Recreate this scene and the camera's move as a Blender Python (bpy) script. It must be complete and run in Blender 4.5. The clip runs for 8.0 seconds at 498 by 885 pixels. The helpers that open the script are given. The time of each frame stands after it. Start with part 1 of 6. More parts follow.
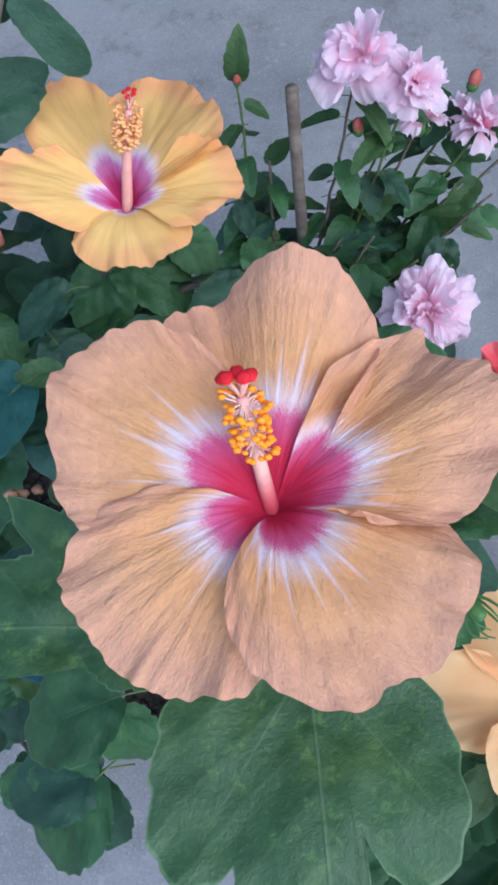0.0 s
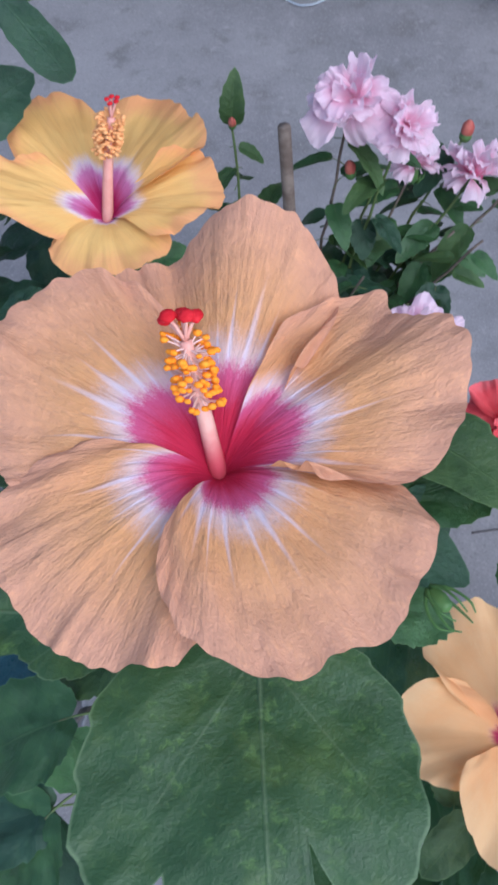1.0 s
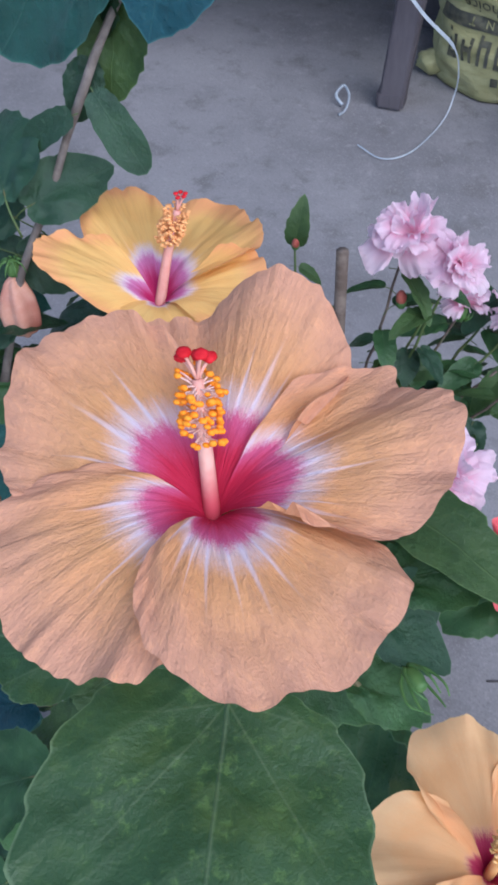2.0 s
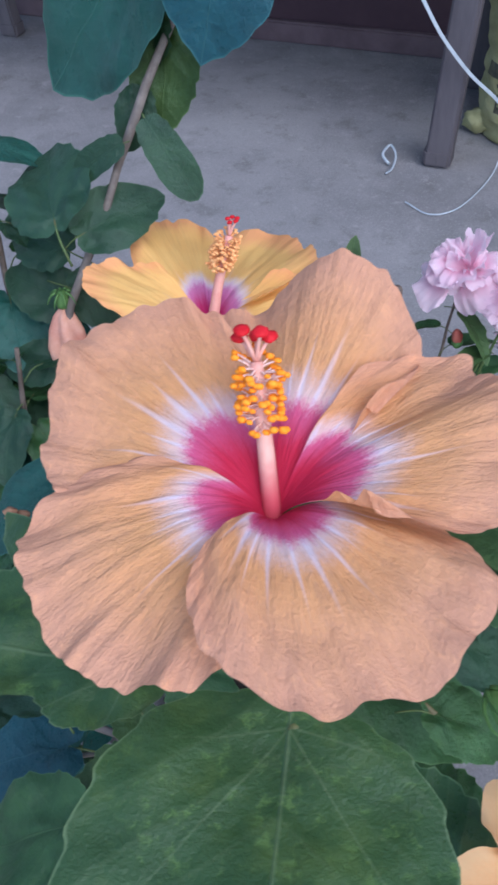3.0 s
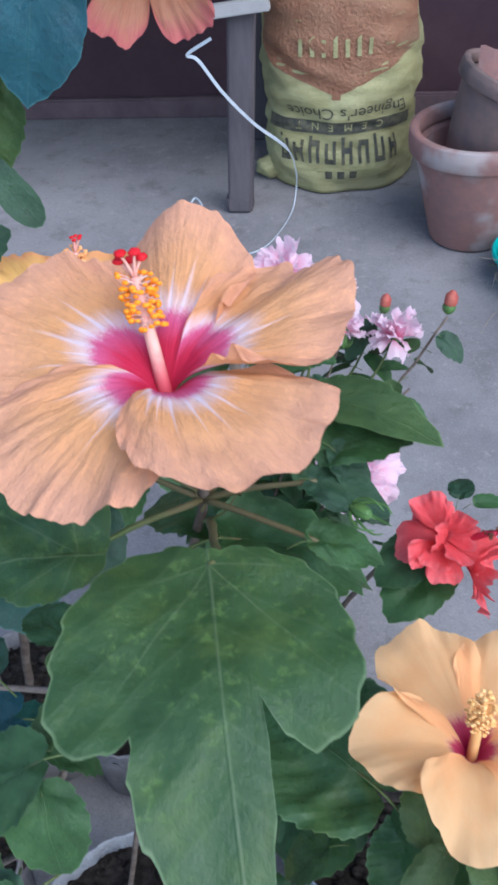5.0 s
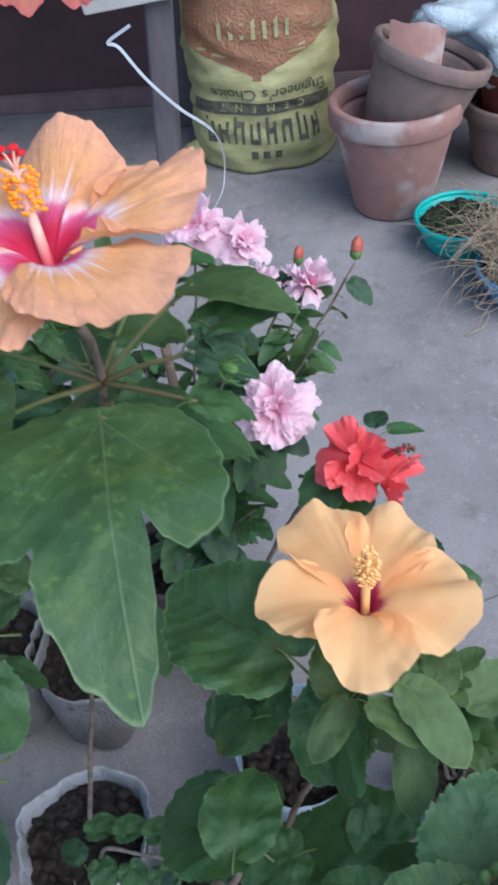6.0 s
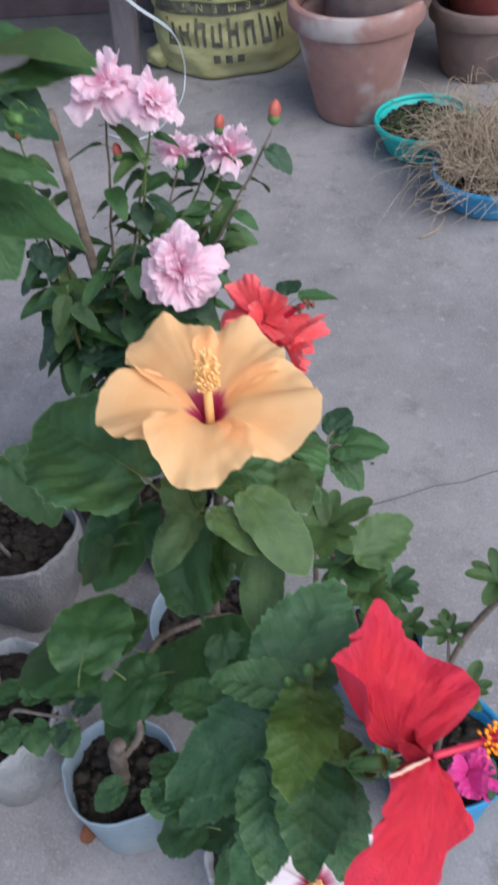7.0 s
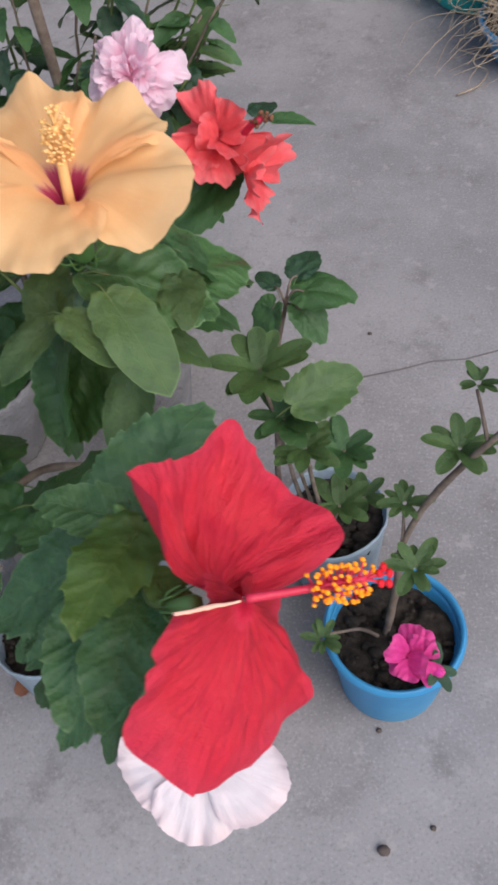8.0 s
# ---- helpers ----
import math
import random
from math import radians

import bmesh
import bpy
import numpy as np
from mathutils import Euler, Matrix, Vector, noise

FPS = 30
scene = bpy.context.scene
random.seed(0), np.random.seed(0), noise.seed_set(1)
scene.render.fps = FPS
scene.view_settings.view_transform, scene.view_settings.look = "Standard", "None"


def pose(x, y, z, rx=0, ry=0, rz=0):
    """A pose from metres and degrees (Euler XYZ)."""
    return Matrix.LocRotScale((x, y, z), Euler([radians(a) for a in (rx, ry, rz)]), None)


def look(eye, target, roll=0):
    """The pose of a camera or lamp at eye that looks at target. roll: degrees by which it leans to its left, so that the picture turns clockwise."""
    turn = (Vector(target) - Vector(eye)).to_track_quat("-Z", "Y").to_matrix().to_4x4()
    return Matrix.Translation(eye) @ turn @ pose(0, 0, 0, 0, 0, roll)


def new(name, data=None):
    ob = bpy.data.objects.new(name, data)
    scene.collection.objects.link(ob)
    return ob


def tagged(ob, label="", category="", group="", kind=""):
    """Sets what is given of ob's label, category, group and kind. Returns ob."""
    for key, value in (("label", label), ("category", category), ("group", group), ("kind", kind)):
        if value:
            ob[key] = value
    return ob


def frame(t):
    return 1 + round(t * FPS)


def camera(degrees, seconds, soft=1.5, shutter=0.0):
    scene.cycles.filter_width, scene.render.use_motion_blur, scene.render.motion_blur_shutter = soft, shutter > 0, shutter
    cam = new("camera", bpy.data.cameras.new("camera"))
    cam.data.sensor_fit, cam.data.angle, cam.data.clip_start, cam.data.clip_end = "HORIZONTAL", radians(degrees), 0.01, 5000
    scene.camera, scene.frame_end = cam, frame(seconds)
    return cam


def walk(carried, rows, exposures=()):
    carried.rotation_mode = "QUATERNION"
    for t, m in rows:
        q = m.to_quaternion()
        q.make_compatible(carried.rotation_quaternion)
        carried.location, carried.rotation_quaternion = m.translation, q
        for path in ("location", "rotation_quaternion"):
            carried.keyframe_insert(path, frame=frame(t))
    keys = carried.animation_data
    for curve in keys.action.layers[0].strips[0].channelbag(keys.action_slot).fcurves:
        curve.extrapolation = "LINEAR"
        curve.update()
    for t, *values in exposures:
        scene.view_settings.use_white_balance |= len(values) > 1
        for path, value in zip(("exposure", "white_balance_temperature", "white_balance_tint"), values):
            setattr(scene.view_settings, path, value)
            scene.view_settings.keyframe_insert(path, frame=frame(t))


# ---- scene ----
cam = camera(31.5, 8.0, 3.0, 0.3)
PATH = [
    (0, (0.034, -0.115, 1.32), (-0.254, 0.721, -0.473), -9.6),
    (0.5, (0.041, -0.119, 1.288), (-0.252, 0.753, -0.487), -8.7),
    (1, (0.055, -0.138, 1.279), (-0.259, 0.85, -0.431), -6.5),
    (1.5, (0.067, -0.156, 1.277), (-0.316, 0.98, -0.324), -2.4),
    (1.7, (0.072, -0.164, 1.277), (-0.343, 0.991, -0.302), -1.1),
    (2.8, (0.081, -0.164, 1.24), (-0.509, 1.099, -0.194), -4.3),
    (3, (0.072, -0.167, 1.235), (-0.525, 1.094, -0.198), -4.6),
    (3.5, (0.059, -0.177, 1.228), (-0.489, 1.175, -0.14), -5.4),
    (4, (0.046, -0.198, 1.242), (-0.459, 1.209, -0.087), -5.6),
    (4.5, (0.046, -0.237, 1.246), (-0.369, 1.196, -0.085), -6.5),
    (4.7, (0.065, -0.254, 1.247), (-0.286, 1.189, -0.093), -6.1),
    (5.8, (0.121, -0.353, 1.246), (-0.117, 1.105, -0.102), -6.1),
    (6, (0.14, -0.37, 1.238), (-0.069, 1.087, -0.117), -6.9),
    (6.5, (0.185, -0.396, 1.211), (-0.015, 1.048, -0.158), -6.6),
    (7, (0.241, -0.419, 1.151), (0.04, 0.952, -0.292), -6.7),
    (7.5, (0.275, -0.416, 1.084), (0.074, 0.84, -0.458), -6.5),
    (8, (0.343, -0.384, 1.035), (0.03, 0.795, -0.55), -7.8),
]
walk(cam, [(t, look(eye, target, roll)) for t, eye, target, roll in PATH], [(0.0, 0.74, 5400, 4), (0.7, 0.64, 5550, 8), (1.5, 0.60, 5700, 11), (3.5, 0.70, 5600, 10), (4.5, 0.83, 5650, 9), (6.0, 0.92, 6000, 8), (7.0, 0.88, 6400, 10), (8.0, 0.77, 6900, 12)])

# ---- light ----
world = bpy.data.worlds.new("sky")
scene.world = world
world.use_nodes = True
wn = world.node_tree
sky = wn.nodes.new("ShaderNodeTexSky")
sky.sky_type, sky.sun_disc = "NISHITA", False
sky.sun_elevation, sky.sun_rotation = radians(48), radians(128)
sky.air_density, sky.dust_density, sky.ozone_density = 1.0, 1.5, 1.0
wn.nodes["Background"].inputs["Strength"].default_value = 0.15
wn.links.new(sky.outputs[0], wn.nodes["Background"].inputs["Color"])
sun = new("sun", bpy.data.lights.new("sun", "SUN"))
sun.data.energy, sun.data.angle, sun.data.color = 1.5, radians(60), (1.0, 0.96, 0.95)
sun.matrix_basis = look((2.9, -1.8, 4.1), (0, 0.5, 0))


# ---- node helpers ----
class Nodes:
    """A material and short calls that add nodes to it."""

    def __init__(self, name, rough=0.6, spec=0.3):
        self.m = bpy.data.materials.new(name)
        self.m.use_nodes = True
        self.t = self.m.node_tree
        self.b = self.t.nodes["Principled BSDF"]
        self.b.inputs["Roughness"].default_value = rough
        self.b.inputs["Specular IOR Level"].default_value = spec

    def put(self, socket, v):
        if isinstance(v, bpy.types.NodeSocket):
            self.t.links.new(v, socket)
        elif isinstance(v, tuple) and len(v) == 3 and socket.type == "RGBA":
            socket.default_value = (*v, 1)
        else:
            socket.default_value = v

    def math(self, op, a, b=0.0, clamp=False):
        n = self.t.nodes.new("ShaderNodeMath")
        n.operation, n.use_clamp = op, clamp
        self.put(n.inputs[0], a), self.put(n.inputs[1], b)
        return n.outputs[0]

    def step(self, x, lo, hi, to0=0.0, to1=1.0):
        n = self.t.nodes.new("ShaderNodeMapRange")
        n.interpolation_type = "SMOOTHSTEP"
        for k, v in enumerate((x, lo, hi, to0, to1)):
            self.put(n.inputs[k], v)
        return n.outputs[0]

    def mix(self, f, a, b, blend="MIX"):
        n = self.t.nodes.new("ShaderNodeMix")
        n.data_type, n.blend_type = "RGBA", blend
        self.put(n.inputs[0], f), self.put(n.inputs[6], a), self.put(n.inputs[7], b)
        return n.outputs[2]

    def coords(self, which="Object"):
        return self.t.nodes.new("ShaderNodeTexCoord").outputs[which]

    def split(self, v):
        n = self.t.nodes.new("ShaderNodeSeparateXYZ")
        self.put(n.inputs[0], v)
        return n.outputs

    def join(self, x, y, z=0.0):
        n = self.t.nodes.new("ShaderNodeCombineXYZ")
        for k, v in enumerate((x, y, z)):
            self.put(n.inputs[k], v)
        return n.outputs[0]

    def noise(self, v, scale, detail=3.0, rough=0.55):
        n = self.t.nodes.new("ShaderNodeTexNoise")
        self.put(n.inputs["Vector"], v)
        n.inputs["Scale"].default_value, n.inputs["Detail"].default_value, n.inputs["Roughness"].default_value = scale, detail, rough
        return n.outputs["Fac"]

    def random(self):
        return self.t.nodes.new("ShaderNodeObjectInfo").outputs["Random"]

    def bump(self, h, strength=0.3, distance=0.001):
        n = self.t.nodes.new("ShaderNodeBump")
        n.inputs["Strength"].default_value, n.inputs["Distance"].default_value = strength, distance
        self.put(n.inputs["Height"], h)
        self.put(self.b.inputs["Normal"], n.outputs[0])
        return n.outputs[0]

    def colour(self, c):
        self.put(self.b.inputs["Base Color"], c)
        return self

    def thin(self, c, share=0.25, normal=None):
        """Lets some light through the sheet."""
        tr = self.t.nodes.new("ShaderNodeBsdfTranslucent")
        self.put(tr.inputs["Color"], c)
        if normal is not None:
            self.put(tr.inputs["Normal"], normal)
        mx = self.t.nodes.new("ShaderNodeMixShader")
        mx.inputs[0].default_value = share
        out = self.t.nodes["Material Output"]
        self.t.links.new(self.b.outputs[0], mx.inputs[1])
        self.t.links.new(tr.outputs[0], mx.inputs[2])
        self.t.links.new(mx.outputs[0], out.inputs["Surface"])
        return self


# ---- materials ----
def petal_mat(name, heart, rim, halo, body, edge, warm=None, heart_end=0.33, ray=0.2, rays=9, streaks=1.0, wrinkle=0.5, share=0.28, fade=(0.72, 1.02), glow=0.4, vein=1.0, crepe=0.15):
    """Petal: v runs from the throat to the rim, u across the fan. Heart, its fuzzy rim, pale rays, then the body."""
    m = Nodes(name, 0.62, 0.2)
    x, y, _ = m.split(m.coords("UV"))
    fine = m.noise(m.join(x, m.math("MULTIPLY", y, 0.05), m.random()), 62, 4)
    mid = m.noise(m.join(x, m.math("MULTIPLY", y, 0.13), m.random()), 26, 5, 0.66)
    grain = m.noise(m.join(x, m.math("MULTIPLY", y, 0.6), m.random()), 120, 2, 0.6)
    wob = m.noise(m.join(x, m.math("MULTIPLY", y, 0.3), m.random()), 10, 3)
    yy = m.math("ADD", y, m.math("ADD", m.math("MULTIPLY", m.math("SUBTRACT", wob, 0.5), 0.12), m.math("MULTIPLY", m.math("SUBTRACT", grain, 0.5), 0.10)))
    blotch = m.noise(m.join(x, m.math("MULTIPLY", y, 0.8), m.random()), 5, 5, 0.6)
    c = m.mix(m.step(blotch, 0.35, 0.7), body, warm or body)
    c = m.mix(m.math("MULTIPLY", m.step(m.math("ADD", yy, m.math("MULTIPLY", m.math("SUBTRACT", blotch, 0.5), 0.4)), *fade), 0.9), c, edge)
    c = m.mix(m.math("MULTIPLY", m.step(mid, 0.48, 0.70), 0.26 * vein), c, tuple(min(1, 1.22 * k) for k in body))
    c = m.mix(m.math("MULTIPLY", m.step(fine, 0.45, 0.72), 0.28 * vein), c, tuple(0.6 * k for k in edge))
    c = m.mix(m.math("MULTIPLY", m.step(grain, 0.55, 0.8), 0.18), c, tuple(min(1, 1.25 * k) for k in edge))
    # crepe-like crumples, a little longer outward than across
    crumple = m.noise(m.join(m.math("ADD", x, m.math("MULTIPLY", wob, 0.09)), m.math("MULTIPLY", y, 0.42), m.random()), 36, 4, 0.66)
    # fold shading put into the colour: hollows darkened, then crests highlighted
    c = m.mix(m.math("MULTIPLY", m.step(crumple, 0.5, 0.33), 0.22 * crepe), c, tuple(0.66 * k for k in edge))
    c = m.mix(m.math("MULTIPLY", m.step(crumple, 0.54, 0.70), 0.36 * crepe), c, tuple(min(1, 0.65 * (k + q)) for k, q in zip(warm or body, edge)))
    # pale rays, each tapering outward to a length of its own
    lane = m.math("ADD", m.math("MULTIPLY", x, rays), m.math("MULTIPLY", m.noise(m.join(x, m.math("MULTIPLY", y, 0.08), m.random()), 7, 2), 1.6))
    cell = m.math("FLOOR", lane)
    dice = m.t.nodes.new("ShaderNodeTexWhiteNoise")
    dice.noise_dimensions = "2D"
    m.put(dice.inputs["Vector"], m.join(cell, m.random()))
    along = m.math("DIVIDE", m.math("SUBTRACT", y, heart_end), m.math("MULTIPLY", m.math("ADD", dice.outputs["Value"], 0.45), ray))
    wide = m.math("MAXIMUM", m.math("MULTIPLY", m.math("SUBTRACT", 1.05, along), 0.27), 0.05)
    off = m.math("ABSOLUTE", m.math("SUBTRACT", m.math("FRACT", lane), 0.5))
    line = m.step(off, m.math("MULTIPLY", wide, 0.1), wide, 1.0, 0.0)
    line = m.math("MULTIPLY", line, m.step(along, 0.10, 1.0, 1.0, 0.0))
    c = m.mix(m.math("MULTIPLY", m.step(yy, heart_end, heart_end + 0.6 * ray, 1.0, 0.0), glow), c, halo)
    c = m.mix(m.math("MULTIPLY", line, streaks, clamp=True), c, halo)
    c = m.mix(m.step(yy, heart_end - 0.05, heart_end + 0.05, 1.0, 0.0), c, rim)
    inner = m.mix(m.step(mid, 0.35, 0.7), heart, tuple(0.92 * k for k in heart))
    c = m.mix(m.step(yy, heart_end * 0.45, heart_end - 0.01, 1.0, 0.0), c, inner)
    relief = m.math("ADD", m.math("ADD", m.math("MULTIPLY", mid, 1.1), m.math("MULTIPLY", fine, 0.6)), m.math("MULTIPLY", grain, 0.34))
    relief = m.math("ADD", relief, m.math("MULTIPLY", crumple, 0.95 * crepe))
    relief = m.math("MULTIPLY", relief, m.step(y, heart_end * 0.6, heart_end + 0.15, 0.35, 1.0))
    n = m.bump(relief, wrinkle, 0.0016)
    return m.colour(c).thin(c, share, n).m


def leaf_mat(name, deep, light, vein, gloss=0.42, mottle=0.3, yellow=0.0, puff=0.07, palm=False):
    """Leaf: u, v are the place on the blade, the tip at v = 1 and the stalk at v = 0."""
    m = Nodes(name, gloss, 0.42)
    x, y, _ = m.split(m.coords("UV"))
    ax = m.math("ABSOLUTE", x)
    spot = m.noise(m.join(x, y, m.random()), 17, 6, 0.72)
    big = m.noise(m.join(x, y, m.random()), 2.2, 2)
    c = m.mix(m.step(big, 0.3, 0.7), deep, light)
    c = m.mix(m.math("MULTIPLY", m.math("MULTIPLY", m.step(spot, 0.52, 0.66), m.step(m.noise(m.join(x, y, m.random()), 3.5, 2), 0.38, 0.62)), 0.8 * mottle), c, (2.3 * light[0], 1.9 * light[1], 1.5 * light[2]))
    cloud = m.noise(m.join(x, y, m.random()), 5.5, 4, 0.65)
    c = m.mix(m.math("MULTIPLY", m.step(cloud, 0.48, 0.70), 0.32 * mottle), c, (2.1 * light[0], 1.5 * light[1], 1.1 * light[2]))
    c = m.mix(m.math("MULTIPLY", m.step(cloud, 0.49, 0.3), 0.6), c, tuple(0.7 * k for k in deep))
    c = m.mix(m.math("MULTIPLY", m.random(), 0.45), c, tuple(0.6 * k for k in deep))
    # side veins slant forward from the midrib
    lane = m.math("ADD", m.math("SUBTRACT", y, m.math("MULTIPLY", ax, 0.85)), m.math("MULTIPLY", m.noise(m.join(x, y), 3, 1), 0.08))
    saw = m.math("ABSOLUTE", m.math("SUBTRACT", m.math("FRACT", m.math("MULTIPLY", lane, 6.5)), 0.5))
    side = m.step(saw, 0.0, 0.075, 1.0, 0.0)
    rib = m.step(ax, 0.001, 0.007, 1.0, 0.0)
    line = m.math("MAXIMUM", m.math("MULTIPLY", side, 0.30), m.math("MULTIPLY", rib, 0.8))
    if palm:
        turn = m.math("ARCTAN2", ax, y)
        far = m.math("SQRT", m.math("ADD", m.math("MULTIPLY", x, x), m.math("MULTIPLY", y, y)))
        for way, reach in ((0.62, 0.62), (1.35, 0.4)):
            off = m.math("MULTIPLY", m.math("ABSOLUTE", m.math("SUBTRACT", turn, way)), far)
            line = m.math("MAXIMUM", line, m.math("MULTIPLY", m.step(off, 0.001, 0.0045, 0.7, 0.0), m.step(far, reach - 0.35, reach, 1.0, 0.0)))
    c = m.mix(m.math("MULTIPLY", line, 0.42), c, vein)
    rim = m.t.nodes.new("ShaderNodeUVMap")
    rim.uv_map = "Rim"
    c = m.mix(m.math("MULTIPLY", m.step(m.split(rim.outputs[0])[0], 0.975, 0.993), 0.38), c, tuple(min(1, 1.5 * k) for k in vein))
    if yellow:
        c = m.mix(m.math("MULTIPLY", m.step(m.noise(m.join(x, y, m.random()), 1.6, 3), 0.55, 0.75), yellow), c, (0.33, 0.30, 0.03))
    h = m.math("ADD", m.math("MULTIPLY", m.step(saw, 0.0, 0.35), puff), m.math("MULTIPLY", spot, 0.8))
    h = m.math("ADD", h, m.math("MULTIPLY", m.noise(m.join(x, y, m.random()), 5, 2), 0.5))
    h = m.math("SUBTRACT", h, m.math("MULTIPLY", rib, 0.2))
    n = m.bump(h, 0.65, 0.0025)
    m.put(m.b.inputs["Roughness"], m.step(spot, 0.3, 0.7, gloss - 0.06, gloss + 0.16))
    return m.colour(c).thin(m.mix(0.5, c, (0.16, 0.3, 0.03)), 0.13, n).m


def rough_mat(name, a, b, c=None, scale=8, rough=0.85, bump=0.5, distance=0.002, spec=0.2, speck=0.0, dark=None, aniso=(1, 1, 1)):
    """Two-scale noise between colours, for earth, cement, clay, bark and cloth."""
    m = Nodes(name, rough, spec)
    x, y, z = m.split(m.coords("Object"))
    v = m.join(m.math("MULTIPLY", x, aniso[0]), m.math("MULTIPLY", y, aniso[1]), m.math("MULTIPLY", z, aniso[2]))
    n1, n2, n3 = m.noise(v, scale, 5, 0.6), m.noise(v, scale * 9, 4, 0.6), m.noise(v, scale * 0.23, 3)
    col = m.mix(m.step(n1, 0.35, 0.68), a, b)
    if c:
        col = m.mix(m.math("MULTIPLY", m.step(n3, 0.5, 0.68), 0.8), col, c)
    if speck:
        col = m.mix(m.math("MULTIPLY", m.step(n2, 0.6, 0.72), speck), col, dark or tuple(0.35 * k for k in a))
    m.bump(m.math("ADD", m.math("MULTIPLY", n1, 0.6), n2), bump, distance)
    return m.colour(col).m


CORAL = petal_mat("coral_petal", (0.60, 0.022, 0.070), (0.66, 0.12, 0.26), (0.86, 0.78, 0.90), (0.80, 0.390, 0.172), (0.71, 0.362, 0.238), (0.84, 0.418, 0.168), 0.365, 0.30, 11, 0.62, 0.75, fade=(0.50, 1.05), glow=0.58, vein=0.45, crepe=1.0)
YELLOW = petal_mat("yellow_petal", (0.52, 0.02, 0.12), (0.66, 0.22, 0.44), (0.88, 0.78, 0.86), (0.93, 0.535, 0.17), (0.90, 0.40, 0.17), (0.93, 0.575, 0.19), 0.40, 0.2, 6, 0.25, 0.35, glow=0.85, vein=0.6, fade=(0.8, 1.02))
ORANGE = petal_mat("apricot_petal", (0.36, 0.012, 0.06), (0.54, 0.06, 0.13), (0.95, 0.60, 0.42), (0.98, 0.535, 0.240), (0.98, 0.63, 0.325), (0.98, 0.565, 0.265), 0.34, 0.12, 6, 0.1, 0.15, glow=0.35, share=0.5, vein=0.15)
RED = petal_mat("red_petal", (0.60, 0.014, 0.050), (0.66, 0.026, 0.07), (0.66, 0.05, 0.08), (0.62, 0.024, 0.050), (0.64, 0.042, 0.080), (0.66, 0.036, 0.054), 0.12, 0.1, 6, 0.2, 1.4, crepe=0.2, vein=1.2)
PINK = petal_mat("pink_petal", (0.82, 0.22, 0.38), (0.88, 0.38, 0.53), (0.90, 0.60, 0.71), (0.91, 0.58, 0.70), (0.93, 0.76, 0.84), (0.90, 0.46, 0.61), 0.22, 0.3, 6, 0.3, 0.3, share=0.5, fade=(0.4, 0.9), vein=0.3)
ROSE = petal_mat("rose_red_petal", (0.56, 0.02, 0.04), (0.64, 0.06, 0.08), (0.74, 0.18, 0.19), (0.82, 0.090, 0.105), (0.84, 0.19, 0.20), (0.86, 0.125, 0.135), 0.2, 0.2, 6, 0.2, 0.4, share=0.36)
WHITE = petal_mat("white_petal", (0.42, 0.02, 0.06), (0.66, 0.30, 0.40), (0.84, 0.62, 0.68), (0.74, 0.66, 0.69), (0.76, 0.62, 0.63), (0.77, 0.71, 0.73), 0.28, 0.2, 7, 0.4, 0.5, vein=0.4, crepe=0.3)
MAGENTA = petal_mat("magenta_petal", (0.42, 0.01, 0.10), (0.52, 0.03, 0.17), (0.70, 0.11, 0.32), (0.60, 0.035, 0.22), (0.68, 0.09, 0.30), (0.66, 0.055, 0.26), 0.2, 0.2, 6, 0.3, 0.4, vein=0.4)
BLUSH = petal_mat("blush_orange_petal", (0.30, 0.012, 0.05), (0.50, 0.10, 0.12), (0.80, 0.46, 0.40), (0.80, 0.36, 0.22), (0.80, 0.20, 0.22), (0.82, 0.42, 0.26), 0.3, 0.2, 7, 0.3, 0.4)
FLAME = petal_mat("orange_petal", (0.20, 0.010, 0.04), (0.42, 0.03, 0.05), (0.80, 0.36, 0.20), (0.88, 0.42, 0.14), (0.86, 0.36, 0.18), (0.90, 0.50, 0.18), 0.36, 0.2, 7, 0.3, 0.4)

GREEN = leaf_mat("hibiscus_leaf", (0.031, 0.088, 0.029), (0.051, 0.128, 0.042), (0.12, 0.20, 0.08), 0.34, 0.25)
TEAL = leaf_mat("blue_green_leaf", (0.015, 0.078, 0.062), (0.026, 0.118, 0.094), (0.07, 0.19, 0.14), 0.31, 0.25, palm=True)
BLUE = leaf_mat("bluish_leaf", (0.014, 0.074, 0.100), (0.024, 0.112, 0.142), (0.07, 0.19, 0.19), 0.31, 0.25, palm=True)
BROAD = leaf_mat("broad_lobed_leaf", (0.034, 0.088, 0.030), (0.056, 0.128, 0.042), (0.14, 0.20, 0.10), 0.40, 1.7, puff=0.25, palm=True)
FRESH = leaf_mat("fresh_leaf", (0.043, 0.092, 0.028), (0.066, 0.126, 0.038), (0.14, 0.22, 0.08), 0.38, 0.25)
AGED = leaf_mat("ageing_leaf", (0.030, 0.075, 0.020), (0.055, 0.11, 0.026), (0.12, 0.17, 0.05), 0.4, 0.4, 0.22)
DARK = leaf_mat("dark_leaf", (0.018, 0.054, 0.029), (0.030, 0.078, 0.040), (0.06, 0.12, 0.06), 0.36, 0.25)

